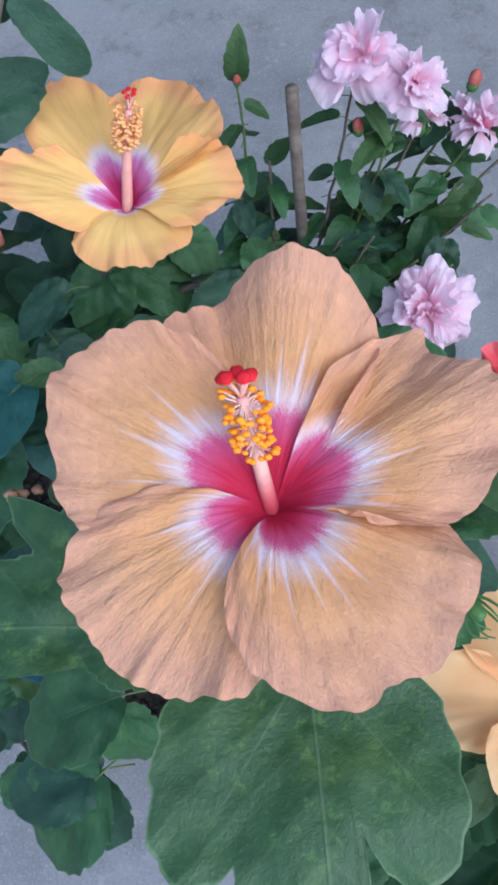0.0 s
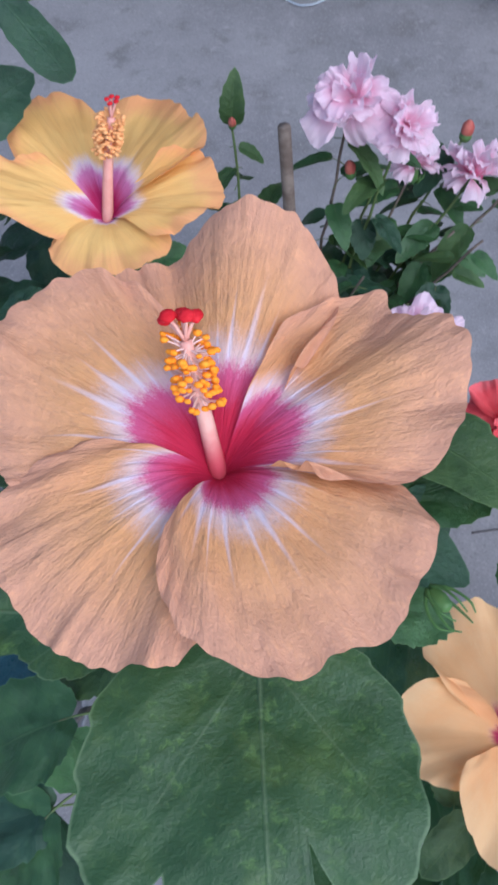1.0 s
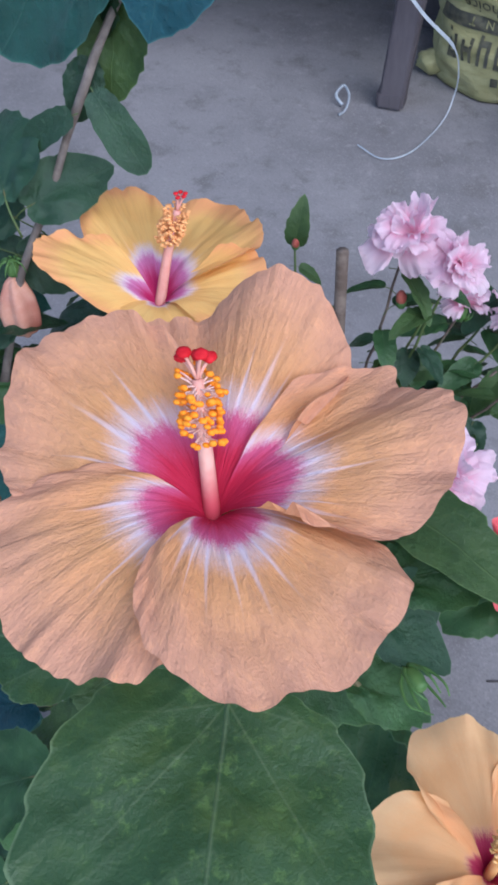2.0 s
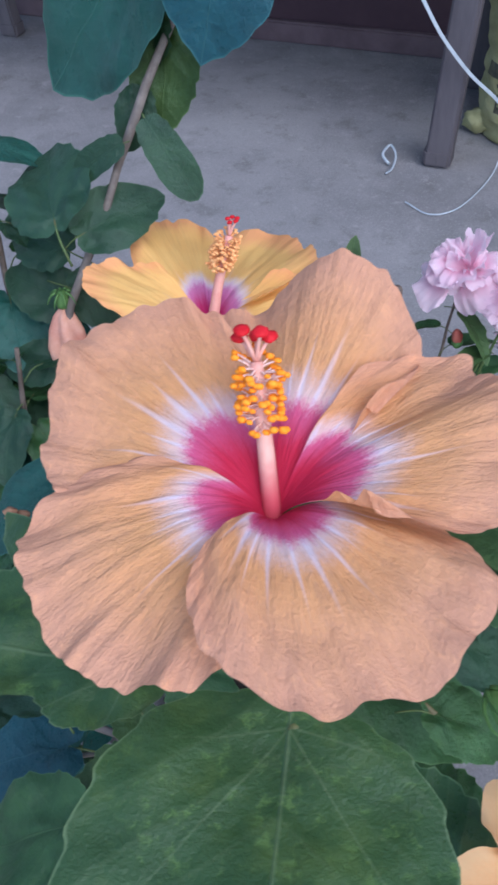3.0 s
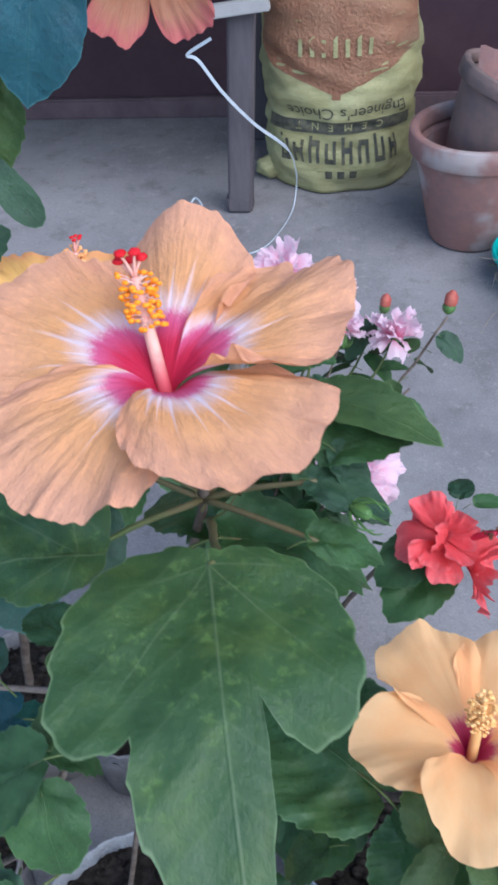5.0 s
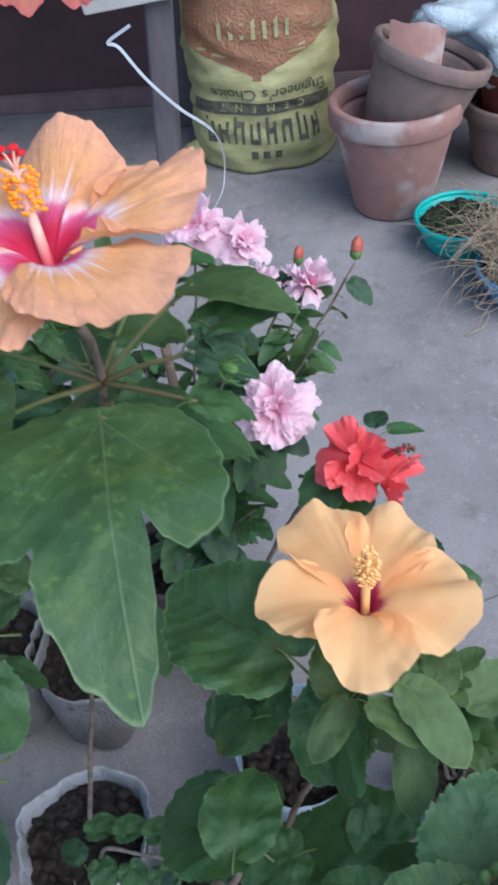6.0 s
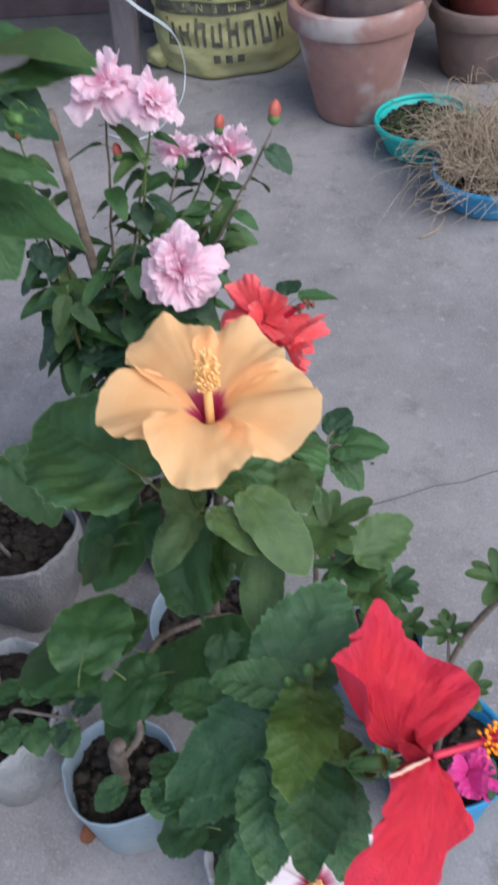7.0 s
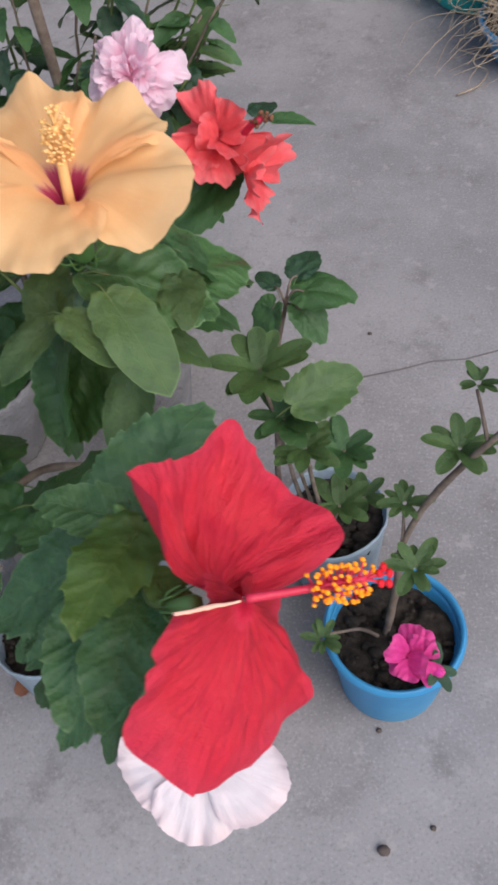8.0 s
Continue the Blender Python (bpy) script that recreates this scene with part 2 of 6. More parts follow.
def cement():
    m = Nodes("cement_floor", 0.85, 0.22)
    v = m.coords("Object")
    wide, mid, fine, grit = m.noise(v, 1.7, 4, 0.6), m.noise(v, 11, 5, 0.65), m.noise(v, 70, 4, 0.65), m.noise(v, 260, 3, 0.6)
    c = m.mix(m.step(wide, 0.32, 0.68), (0.185, 0.180, 0.186), (0.275, 0.266, 0.270))
    c = m.mix(m.math("MULTIPLY", m.step(mid, 0.48, 0.72), 0.5), c, (0.275, 0.262, 0.268))
    c = m.mix(m.math("MULTIPLY", m.step(mid, 0.48, 0.28), 0.8), c, (0.155, 0.146, 0.146))
    c = m.mix(m.math("MULTIPLY", m.step(fine, 0.54, 0.78), 0.35), c, (0.15, 0.142, 0.147))
    c = m.mix(m.math("MULTIPLY", m.step(grit, 0.54, 0.70), 0.6), c, (0.34, 0.325, 0.325))
    c = m.mix(m.math("MULTIPLY", m.step(grit, 0.46, 0.30), 0.35), c, (0.12, 0.114, 0.118))
    scuff = m.noise(v, 26, 6, 0.75)
    c = m.mix(m.math("MULTIPLY", m.step(scuff, 0.56, 0.66), 0.5), c, (0.33, 0.318, 0.315))
    c = m.mix(m.math("MULTIPLY", m.step(scuff, 0.42, 0.33), 0.22), c, (0.135, 0.127, 0.125))
    m.bump(m.math("ADD", m.math("ADD", mid, fine), m.math("MULTIPLY", grit, 0.6)), 0.45, 0.002)
    return m.colour(c).m


CEMENT = cement()
SOIL = rough_mat("potting_soil", (0.028, 0.024, 0.021), (0.068, 0.057, 0.048), (0.044, 0.038, 0.033), 90, 0.95, 0.9, 0.005, 0.1, 0.5, (0.20, 0.18, 0.16))
CLAY = rough_mat("old_terracotta", (0.30, 0.165, 0.145), (0.25, 0.15, 0.138), (0.42, 0.385, 0.375), 30, 0.9, 0.5, 0.003, 0.15, 0.4, (0.15, 0.115, 0.105))
CLAY_GREY = rough_mat("sooty_terracotta", (0.215, 0.15, 0.135), (0.17, 0.13, 0.122), (0.085, 0.078, 0.078), 24, 0.9, 0.5, 0.003, 0.15, 0.4, (0.085, 0.072, 0.07))
BARK = rough_mat("bark", (0.105, 0.08, 0.065), (0.18, 0.145, 0.12), None, 60, 0.85, 0.6, 0.001, 0.2)
TWIG = rough_mat("grey_twig", (0.15, 0.125, 0.11), (0.24, 0.205, 0.18), None, 70, 0.85, 0.5, 0.001, 0.2, 0.3, (0.08, 0.065, 0.055))
STALK = rough_mat("green_stalk", (0.075, 0.12, 0.035), (0.11, 0.15, 0.05), (0.13, 0.10, 0.05), 40, 0.55, 0.2, 0.0005, 0.35)
SEPAL = rough_mat("green_sepal", (0.065, 0.15, 0.04), (0.10, 0.20, 0.055), None, 60, 0.5, 0.3, 0.0006, 0.35)
POLLEN = rough_mat("orange_pollen", (0.95, 0.27, 0.010), (0.96, 0.36, 0.03), None, 300, 0.8, 0.3, 0.0004)
POLLEN_PEACH = rough_mat("peach_pollen", (0.82, 0.36, 0.13), (0.88, 0.48, 0.20), None, 300, 0.8, 0.3, 0.0004)
POLLEN_PALE = rough_mat("pale_pollen", (0.82, 0.44, 0.14), (0.86, 0.58, 0.27), None, 300, 0.8, 0.3, 0.0004)
STIGMA = rough_mat("red_stigma", (0.55, 0.008, 0.015), (0.66, 0.02, 0.03), None, 300, 0.6, 0.4, 0.0004)
COLUMN = rough_mat("pink_column", (0.70, 0.30, 0.24), (0.76, 0.40, 0.32), (0.66, 0.20, 0.20), 90, 0.5, 0.2, 0.0004, 0.35)


def blush_column():
    """Pale pink shaft that reddens towards its foot."""
    m = Nodes("blushing_column", 0.5, 0.35)
    v = m.coords("Object")
    c = m.mix(m.step(m.noise(v, 140, 3), 0.35, 0.7), (0.72, 0.34, 0.27), (0.78, 0.45, 0.36))
    c = m.mix(m.step(m.split(v)[2], 0.006, 0.026, 0.92, 0.0), c, (0.56, 0.045, 0.085))
    m.bump(m.noise(v, 500, 2), 0.2, 0.0004)
    return m.colour(c).m


COLUMN_BLUSH = blush_column()
COLUMN_YELLOW = rough_mat("yellow_column", (0.82, 0.44, 0.16), (0.84, 0.52, 0.22), None, 90, 0.5, 0.2, 0.0004, 0.35)
COLUMN_RED = rough_mat("red_column", (0.50, 0.018, 0.05), (0.58, 0.035, 0.075), None, 90, 0.5, 0.2, 0.0004, 0.35)
FILAMENT = rough_mat("pale_filament", (0.80, 0.50, 0.42), (0.82, 0.58, 0.50), None, 90, 0.5, 0.2, 0.0004, 0.35)
SACK = rough_mat("yellow_woven_sack", (0.33, 0.315, 0.145), (0.44, 0.425, 0.22), (0.24, 0.225, 0.12), 10, 0.55, 0.7, 0.005, 0.4, 0.3, (0.13, 0.11, 0.07), (1, 1, 2.5))
SACK_RUST = rough_mat("rust_print", (0.27, 0.125, 0.07), (0.34, 0.18, 0.105), (0.24, 0.18, 0.11), 12, 0.55, 1.0, 0.009, 0.4, 0.25, (0.2, 0.16, 0.09))
INK = rough_mat("faded_dark_ink", (0.055, 0.058, 0.05), (0.13, 0.125, 0.085), None, 40, 0.7, 0.2, 0.001, 0.3)
BLUE_PLASTIC = rough_mat("blue_plastic", (0.025, 0.20, 0.40), (0.035, 0.24, 0.45), (0.05, 0.25, 0.42), 14, 0.45, 0.15, 0.001, 0.4)
TEAL_PLASTIC = rough_mat("turquoise_plastic", (0.01, 0.33, 0.31), (0.015, 0.40, 0.36), (0.02, 0.33, 0.33), 14, 0.45, 0.15, 0.001, 0.4)
PALE_BLUE = rough_mat("pale_blue_plastic", (0.17, 0.23, 0.28), (0.235, 0.285, 0.325), (0.22, 0.235, 0.24), 14, 0.5, 0.4, 0.003, 0.35, 0.45, (0.08, 0.08, 0.08))
GREY_CLOTH = rough_mat("grey_grow_bag", (0.20, 0.195, 0.20), (0.28, 0.27, 0.275), (0.15, 0.14, 0.135), 18, 0.8, 0.9, 0.008, 0.2, 0.4, (0.10, 0.09, 0.085))
WHITE_BAG = rough_mat("white_poly_bag", (0.23, 0.24, 0.255), (0.31, 0.32, 0.335), (0.16, 0.155, 0.15), 14, 0.5, 0.7, 0.008, 0.35, 0.45, (0.09, 0.08, 0.075))
CLEAR_BAG = rough_mat("bluish_plastic_bag", (0.42, 0.52, 0.58), (0.60, 0.70, 0.75), (0.35, 0.42, 0.46), 14, 0.3, 0.8, 0.008, 0.5)
STEEL = rough_mat("dull_grey_metal", (0.12, 0.12, 0.135), (0.17, 0.165, 0.175), (0.10, 0.095, 0.10), 14, 0.6, 0.3, 0.001, 0.4)
DARK_WOOD = rough_mat("dark_painted_wood", (0.085, 0.075, 0.085), (0.13, 0.115, 0.125), (0.07, 0.06, 0.065), 12, 0.75, 0.5, 0.002, 0.25, 0.3, (0.05, 0.045, 0.05), (1, 1, 0.2))
MAROON = rough_mat("dark_maroon_paint", (0.055, 0.030, 0.040), (0.075, 0.042, 0.052), None, 5, 0.7, 0.3, 0.002, 0.3)
PLASTER = rough_mat("grey_plaster", (0.34, 0.33, 0.32), (0.42, 0.41, 0.40), (0.30, 0.29, 0.28), 5, 0.9, 0.3, 0.002, 0.2)
RIBBON = rough_mat("white_plastic_ribbon", (0.33, 0.37, 0.41), (0.42, 0.46, 0.50), None, 40, 0.4, 0.2, 0.001, 0.4)
BUD_RED = rough_mat("red_bud", (0.36, 0.075, 0.06), (0.46, 0.14, 0.10), None, 60, 0.6, 0.4, 0.001, 0.25, 0.0, None, (1, 1, 0.15))
BUD_MAGENTA = rough_mat("magenta_bud", (0.60, 0.04, 0.28), (0.68, 0.07, 0.34), None, 80, 0.6, 0.4, 0.001)
STRAW = rough_mat("dry_straw", (0.30, 0.23, 0.16), (0.42, 0.34, 0.25), None, 60, 0.85, 0.3, 0.001, 0.2)
REDDISH = rough_mat("dark_red_pot", (0.16, 0.035, 0.03), (0.2, 0.05, 0.045), None, 12, 0.7, 0.3, 0.002, 0.3)
CARD = rough_mat("dried_leaf", (0.13, 0.05, 0.03), (0.2, 0.09, 0.05), None, 60, 0.8, 0.4, 0.001, 0.2)

# ---- building helpers ----
PLACED = {}


def thing(name, at, label, category, group="", kind=""):
    ob = new(name)
    ob.empty_display_size = 0.02
    ob.matrix_basis = Matrix.Translation(at)
    PLACED[ob] = ob.matrix_basis.copy()
    return tagged(ob, label, category, group, kind)


def mesh_of(bm, name, material, smooth=True):
    me = bpy.data.meshes.new(name)
    bm.to_mesh(me)
    bm.free()
    me.materials.append(material)
    me.polygons.foreach_set("use_smooth", [smooth] * len(me.polygons))
    return me


def part(name, bm, material, parent=None, label="", m=None, smooth=True):
    """Links a bmesh (or a mesh) as one object under a thing or a part, at the world pose m."""
    me = bm if isinstance(bm, bpy.types.Mesh) else mesh_of(bm, name, material, smooth)
    ob = new(name, me)
    m = m or Matrix.Identity(4)
    ob.matrix_basis, PLACED[ob] = m, m.copy()
    if parent:
        ob.parent, ob.matrix_parent_inverse = parent, PLACED[parent].inverted()
    return tagged(ob, label) if label else ob


def tube(bm, pts, r0, r1, sides=8, cap=True, bumps=0.0):
    """A tapering tube through the points."""
    pts = [Vector(p) for p in pts]
    rings, side = [], None
    for i, p in enumerate(pts):
        d = (pts[min(i + 1, len(pts) - 1)] - pts[max(i - 1, 0)]).normalized()
        side = (side - d * side.dot(d)).normalized() if side else d.orthogonal().normalized()
        up = d.cross(side)
        r = r0 + (r1 - r0) * i / (len(pts) - 1)
        r *= 1 + bumps * noise.noise(p * 90)
        rings.append([bm.verts.new(p + r * (math.cos(a) * side + math.sin(a) * up)) for a in (2 * math.pi * k / sides for k in range(sides))])
    for a, b in zip(rings, rings[1:]):
        for k in range(sides):
            bm.faces.new((a[k], a[(k + 1) % sides], b[(k + 1) % sides], b[k]))
    if cap:
        bm.faces.new(rings[0][::-1]), bm.faces.new(rings[-1])
    return bm


def curve_pts(pts, n=16, wobble=0.0, seed=0):
    """A smooth line through a few points."""
    pts = [Vector(p) for p in pts]
    ext = [2 * pts[0] - pts[1], *pts, 2 * pts[-1] - pts[-2]]
    out = []
    for k in range(n + 1):
        f = k / n * (len(pts) - 1)
        i = min(int(f), len(pts) - 2)
        t = f - i
        a, b, c, d = ext[i : i + 4]
        p = 0.5 * (2 * b + (c - a) * t + (2 * a - 5 * b + 4 * c - d) * t * t + (3 * b - a - 3 * c + d) * t**3)
        out.append(p + wobble * noise.noise_vector(p * 25 + Vector((seed, 0, 0))))
    return out


def lathe(bm, profile, sides=48, wob=0.0, seed=0, caps=True):
    """A turned shape from (radius, height) pairs; wob dents it."""
    rings, tight = [], [profile[0]]
    for p, q, n in zip(profile, profile[1:], profile[2:]):
        for other in (p, n):
            gap = math.dist(q, other)
            t = min(0.3, 0.0012 / max(gap, 1e-6))
            tight.append((q[0] + (other[0] - q[0]) * t, q[1] + (other[1] - q[1]) * t))
    for r, z in (*tight, profile[-1]):
        ring = []
        for k in range(sides):
            a = 2 * math.pi * k / sides
            q = r * (1 + wob * noise.noise(Vector((math.cos(a) * 1.6, math.sin(a) * 1.6, z * 9 + seed))) + 0.3 * wob * noise.noise(Vector((math.cos(a) * 6, math.sin(a) * 6, z * 25 + seed))))
            ring.append(bm.verts.new((q * math.cos(a), q * math.sin(a), z + wob * 0.25 * r * noise.noise(Vector((math.cos(a) * 2, math.sin(a) * 2, 5.0 + seed))))))
        rings.append(ring)
    for a, b in zip(rings, rings[1:]):
        for k in range(sides):
            bm.faces.new((a[k], a[(k + 1) % sides], b[(k + 1) % sides], b[k]))
    if caps:
        bm.faces.new(rings[0][::-1]), bm.faces.new(rings[-1])
    return bm


def box(bm, size, at=(0, 0, 0), bevel=0.0):
    made = bmesh.ops.create_cube(bm, size=1.0, matrix=Matrix.Translation(at) @ Matrix.Diagonal((*size, 1)))
    if bevel:
        edges = list({e for v in made["verts"] for e in v.link_edges})
        bmesh.ops.bevel(bm, geom=edges, offset=bevel, segments=2, affect="EDGES")
    return bm


def blob(bm, at, r, squash=(1, 1, 1), sub=2, rough=0.0, seed=0):
    made = bmesh.ops.create_icosphere(bm, subdivisions=sub, radius=1.0)
    for v in made["verts"]:
        k = 1 + rough * noise.noise(v.co * 2.2 + Vector((seed, seed * 0.7, 0)))
        v.co = Vector(at) + Vector((v.co.x * r * squash[0], v.co.y * r * squash[1], v.co.z * r * squash[2])) * k
    return bm


def axes(at, y, z):
    """A pose whose local y and z point along the given ways."""
    y = Vector(y).normalized()
    x = y.cross(Vector(z)).normalized()
    z = x.cross(y)
    m = Matrix((x, y, z)).transposed().to_4x4()
    m.translation = at
    return m


def interp(pairs, x):
    if x <= pairs[0][0]:
        return pairs[0][1]
    for (a, p), (b, q) in zip(pairs, pairs[1:]):
        if x <= b:
            t = (x - a) / (b - a)
            return p + (q - p) * t * t * (3 - 2 * t)
    return pairs[-1][1]


def spline(pairs, x, k=1):
    """A smooth line through the k-th values of the pairs."""
    n = len(pairs)
    if x <= pairs[0][0]:
        return pairs[0][k]
    if x >= pairs[-1][0]:
        return pairs[-1][k]
    i = next(j for j in range(n - 1) if x <= pairs[j + 1][0])

    def slope(j):
        lo, hi = pairs[max(j - 1, 0)], pairs[min(j + 1, n - 1)]
        return (hi[k] - lo[k]) / (hi[0] - lo[0])

    (a, b), w = (pairs[i], pairs[i + 1]), pairs[i + 1][0] - pairs[i][0]
    t = (x - a[0]) / w
    return (2 * t**3 - 3 * t * t + 1) * a[k] + (t**3 - 2 * t * t + t) * w * slope(i) + (3 * t * t - 2 * t**3) * b[k] + (t**3 - t * t) * w * slope(i + 1)


# ---- petals and flowers ----
def petal_mesh(outline, material, funnel=0.022, neck=0.012, lift=0.0, droop=0.0, tilt=0.004, ruffle=0.004, waves=5, seed=0, nu=30, nv=44, claw=0.72, curl=0.0, hem=None, pleat=1.0, reach=1.0, crimp=1.0, cup=0.0, crease=0.0, nicks=()):
    """One petal as a fan from the throat. outline: (degrees, metres) round the axis, and the rim's height where it is given; the first edge lies on top of its neighbour."""
    a0, a1 = outline[0][0], outline[-1][0]
    span = a1 - a0
    shaped = len(outline[0]) > 2
    bm = bmesh.new()
    uv = bm.loops.layers.uv.new("UVMap")
    grid = []
    for i in range(nu + 1):
        s = 0.02 + 0.98 * i / nu
        row = []
        for j in range(nv + 1):
            f = j / nv
            a = a0 + span * f
            top = spline(outline, a)
            rise = spline(outline, a, 2) - funnel if shaped else 0.0
            top *= 1 + (0.006 if shaped else 0.018) * noise.noise(Vector((f * 9, seed * 3.1, 0))) + 0.014 * crimp * noise.noise(Vector((f * 26, seed * 1.7, 4)))
            top *= 1 - (0.06 if shaped else 0.16) * abs(2 * f - 1) ** 7
            r = top * s
            narrow = claw + (1 - claw) * min(1.0, s / 0.42) ** 0.8
            c = 2 * f - 1
            narrow *= 1 - (0.0 if shaped else 0.16) * max(0.0, (s - 0.55) / 0.45) ** 2 * c**4
            ang = radians(a0 + span * (0.5 + (f - 0.5) * narrow))
            z = funnel * (1 - math.exp(-r / neck)) + lift * r - droop * r * s * s + rise * s**1.5
            z -= crease * math.exp(-(((f - 0.52 - 0.05 * s) / 0.07) ** 2)) * min(1.0, 2.2 * s) * (1.2 - s)
            z += (cup * c * c - tilt * c) * min(1.0, s * 2.0)
            z += ruffle * (s**3 * 1.3 * noise.noise(Vector((f * waves * 0.8, s * 0.9, seed * 2.3))) + s**5 * 0.9 * noise.noise(Vector((f * waves * 2.1, s * 1.5, seed * 1.9 + 4.0))))
            z += 0.0017 * pleat * min(1, s * 2) * (top / 0.08) * noise.noise(Vector((f * 17, s * 2.6, seed + 9.0))) + 0.0006 * pleat * (top / 0.08) * noise.noise(Vector((f * 42, s * 8, seed + 3.0)))
            z += 0.0016 * crimp * s**7 * (noise.noise(Vector((f * 15, s * 2, seed + 5.0))) + 0.6 * noise.noise(Vector((f * 33, s * 3, seed + 6.0))))
            z += 0.0022 * s * noise.noise(Vector((f * 5, s * 5, seed + 19.0)))
            z -= curl * max(0.0, s - 0.8) ** 2 * 25 * (0.5 + noise.noise(Vector((f * 4, 7.0, seed))))
            z += sum(h * math.exp(-(((s - s0) / w) ** 2) - ((f - f0) / 0.05) ** 2) for f0, s0, w, h in nicks)
            row.append((bm.verts.new((r * math.cos(ang), r * math.sin(ang), z)), f, s))
        grid.append(row)
    for i in range(nu):
        for j in range(nv):
            q = (grid[i][j], grid[i + 1][j], grid[i + 1][j + 1], grid[i][j + 1])
            face = bm.faces.new([v for v, _, _ in q])
            for loop, (_, f, s) in zip(face.loops, q):
                loop[uv].uv = (f, s**reach)
    if hem is not None:
        hem.extend(v.co.copy() for v, _, _ in (row[0] for row in grid[4:]))
    return mesh_of(bm, "petal", material)


def column_parts(parent, m, tip, base_r, tip_r, shaft, heads, pads, filament, count, spread, bead, seed, start=0.42, pad_r=0.0035, stop=0.97, axis=(0, 0, 1)):
    """The stamen column: shaft, beads of pollen on hairs, five pads at the end."""
    rnd = random.Random(seed)
    pts = curve_pts([(0, 0, 0), (tip[0] * 0.42, tip[1] * 0.42, tip[2] * 0.5), (tip[0] * 0.86, tip[1] * 0.86, tip[2] * 0.88)], 20)
    part("column", tube(bmesh.new(), pts, base_r, tip_r, 12), shaft, parent, "", m)
    beads, hairs = bmesh.new(), bmesh.new()
    for k in range(count):
        f = start + (stop - start) * (k + rnd.random()) / count
        i = min(int(f * 20), 19)
        p = pts[i].lerp(pts[i + 1], f * 20 - i)
        a = k * 2.39996 + rnd.uniform(-0.4, 0.4)
        d = Vector((math.cos(a), math.sin(a), 0.25 + 0.4 * rnd.random()))
        q = p + d * (tip_r + spread * (0.6 + 0.6 * rnd.random()))
        tube(hairs, [p, (p + q) / 2 + Vector((0, 0, 0.0006)), q], 0.00045, 0.0003, 4, False)
        blob(beads, q, bead * rnd.uniform(0.8, 1.2), (1.25, 0.9, 0.8), 1, 0.3, k)
    part("pollen", beads, heads, parent, "", m)
    part("filament_tuft", hairs, filament, parent, "", m)
    end, top = pts[-1], Vector(tip)
    style, caps = bmesh.new(), bmesh.new()
    disc = axes((0, 0, 0), Vector(axis).orthogonal(), axis).to_3x3()
    for k in range(5):
        a = 2 * math.pi * k / 5 + 0.3
        q = top + disc @ (pad_r * 2.1 * Vector((math.cos(a), math.sin(a), 0.12 * math.sin(2 * a))))
        tube(style, curve_pts([end, end.lerp(q, 0.6) + Vector((0, 0, 0.001)), q], 5), tip_r * 0.36, 0.0006, 6)
        blob(caps, q + Vector((0, 0, 0.0012)), pad_r, (1.15, 1.15, 0.62), 2, 0.25, k)
    part("style", style, shaft, parent, "", m)
    part("stigma", caps, pads, parent, "", m)


def calyx_mesh(length=0.025, width=0.009):
    bm = bmesh.new()
    lathe(bm, [(0.003, -length), (width * 0.7, -length * 0.85), (width, -length * 0.4), (width * 0.9, -0.001), (width * 0.5, 0.0)], 14, 0.15)
    for k in range(8):
        a = 2 * math.pi * k / 8
        d = Vector((math.cos(a), math.sin(a), 0))
        tube(bm, curve_pts([d * 0.004 + Vector((0, 0, -length)), d * width * 1.5 + Vector((0, 0, -length * 0.8)), d * width * 2.0 + Vector((0, 0, -length * 0.35))], 5), 0.0013, 0.0004, 5)
    return bm


def flower(plant, m, petals, label, column=None, calyx=(0.028, 0.010), sink=0.0):
    """A bloom at pose m: a calyx that carries the petals and the column. petals: meshes, or (mesh, pose in the bloom)."""
    base = part("flower", calyx_mesh(*calyx), SEPAL, plant, label, m @ Matrix.Translation((0, 0, -sink)))
    for p in petals:
        me, own = p if isinstance(p, tuple) else (p, Matrix.Identity(4))
        part("petal", me, None, base, "", m @ own)
    if column:
        column_parts(base, m, **column)
    return base


def even_petals(material, radius, n=5, width=96, turn=0.0, seed=0, uneven=0.07, **kw):
    """n alike but uneven petals of a bloom."""
    rnd, out = random.Random(seed), []
    for k in range(n):
        mid = turn + 360.0 * k / n + rnd.uniform(-4, 4)
        r = radius * (1 + rnd.uniform(-uneven, uneven))
        w = width / 2
        out.append(petal_mesh([(mid - w, r * 0.62), (mid - w * 0.7, r * 0.88), (mid - w * 0.3, r * 0.99), (mid, r * 0.97), (mid + w * 0.35, r), (mid + w * 0.75, r * 0.87), (mid + w, r * 0.6)], material, seed=seed + k, **kw))
    return out


# ---- leaves ----
LEAVES = {}


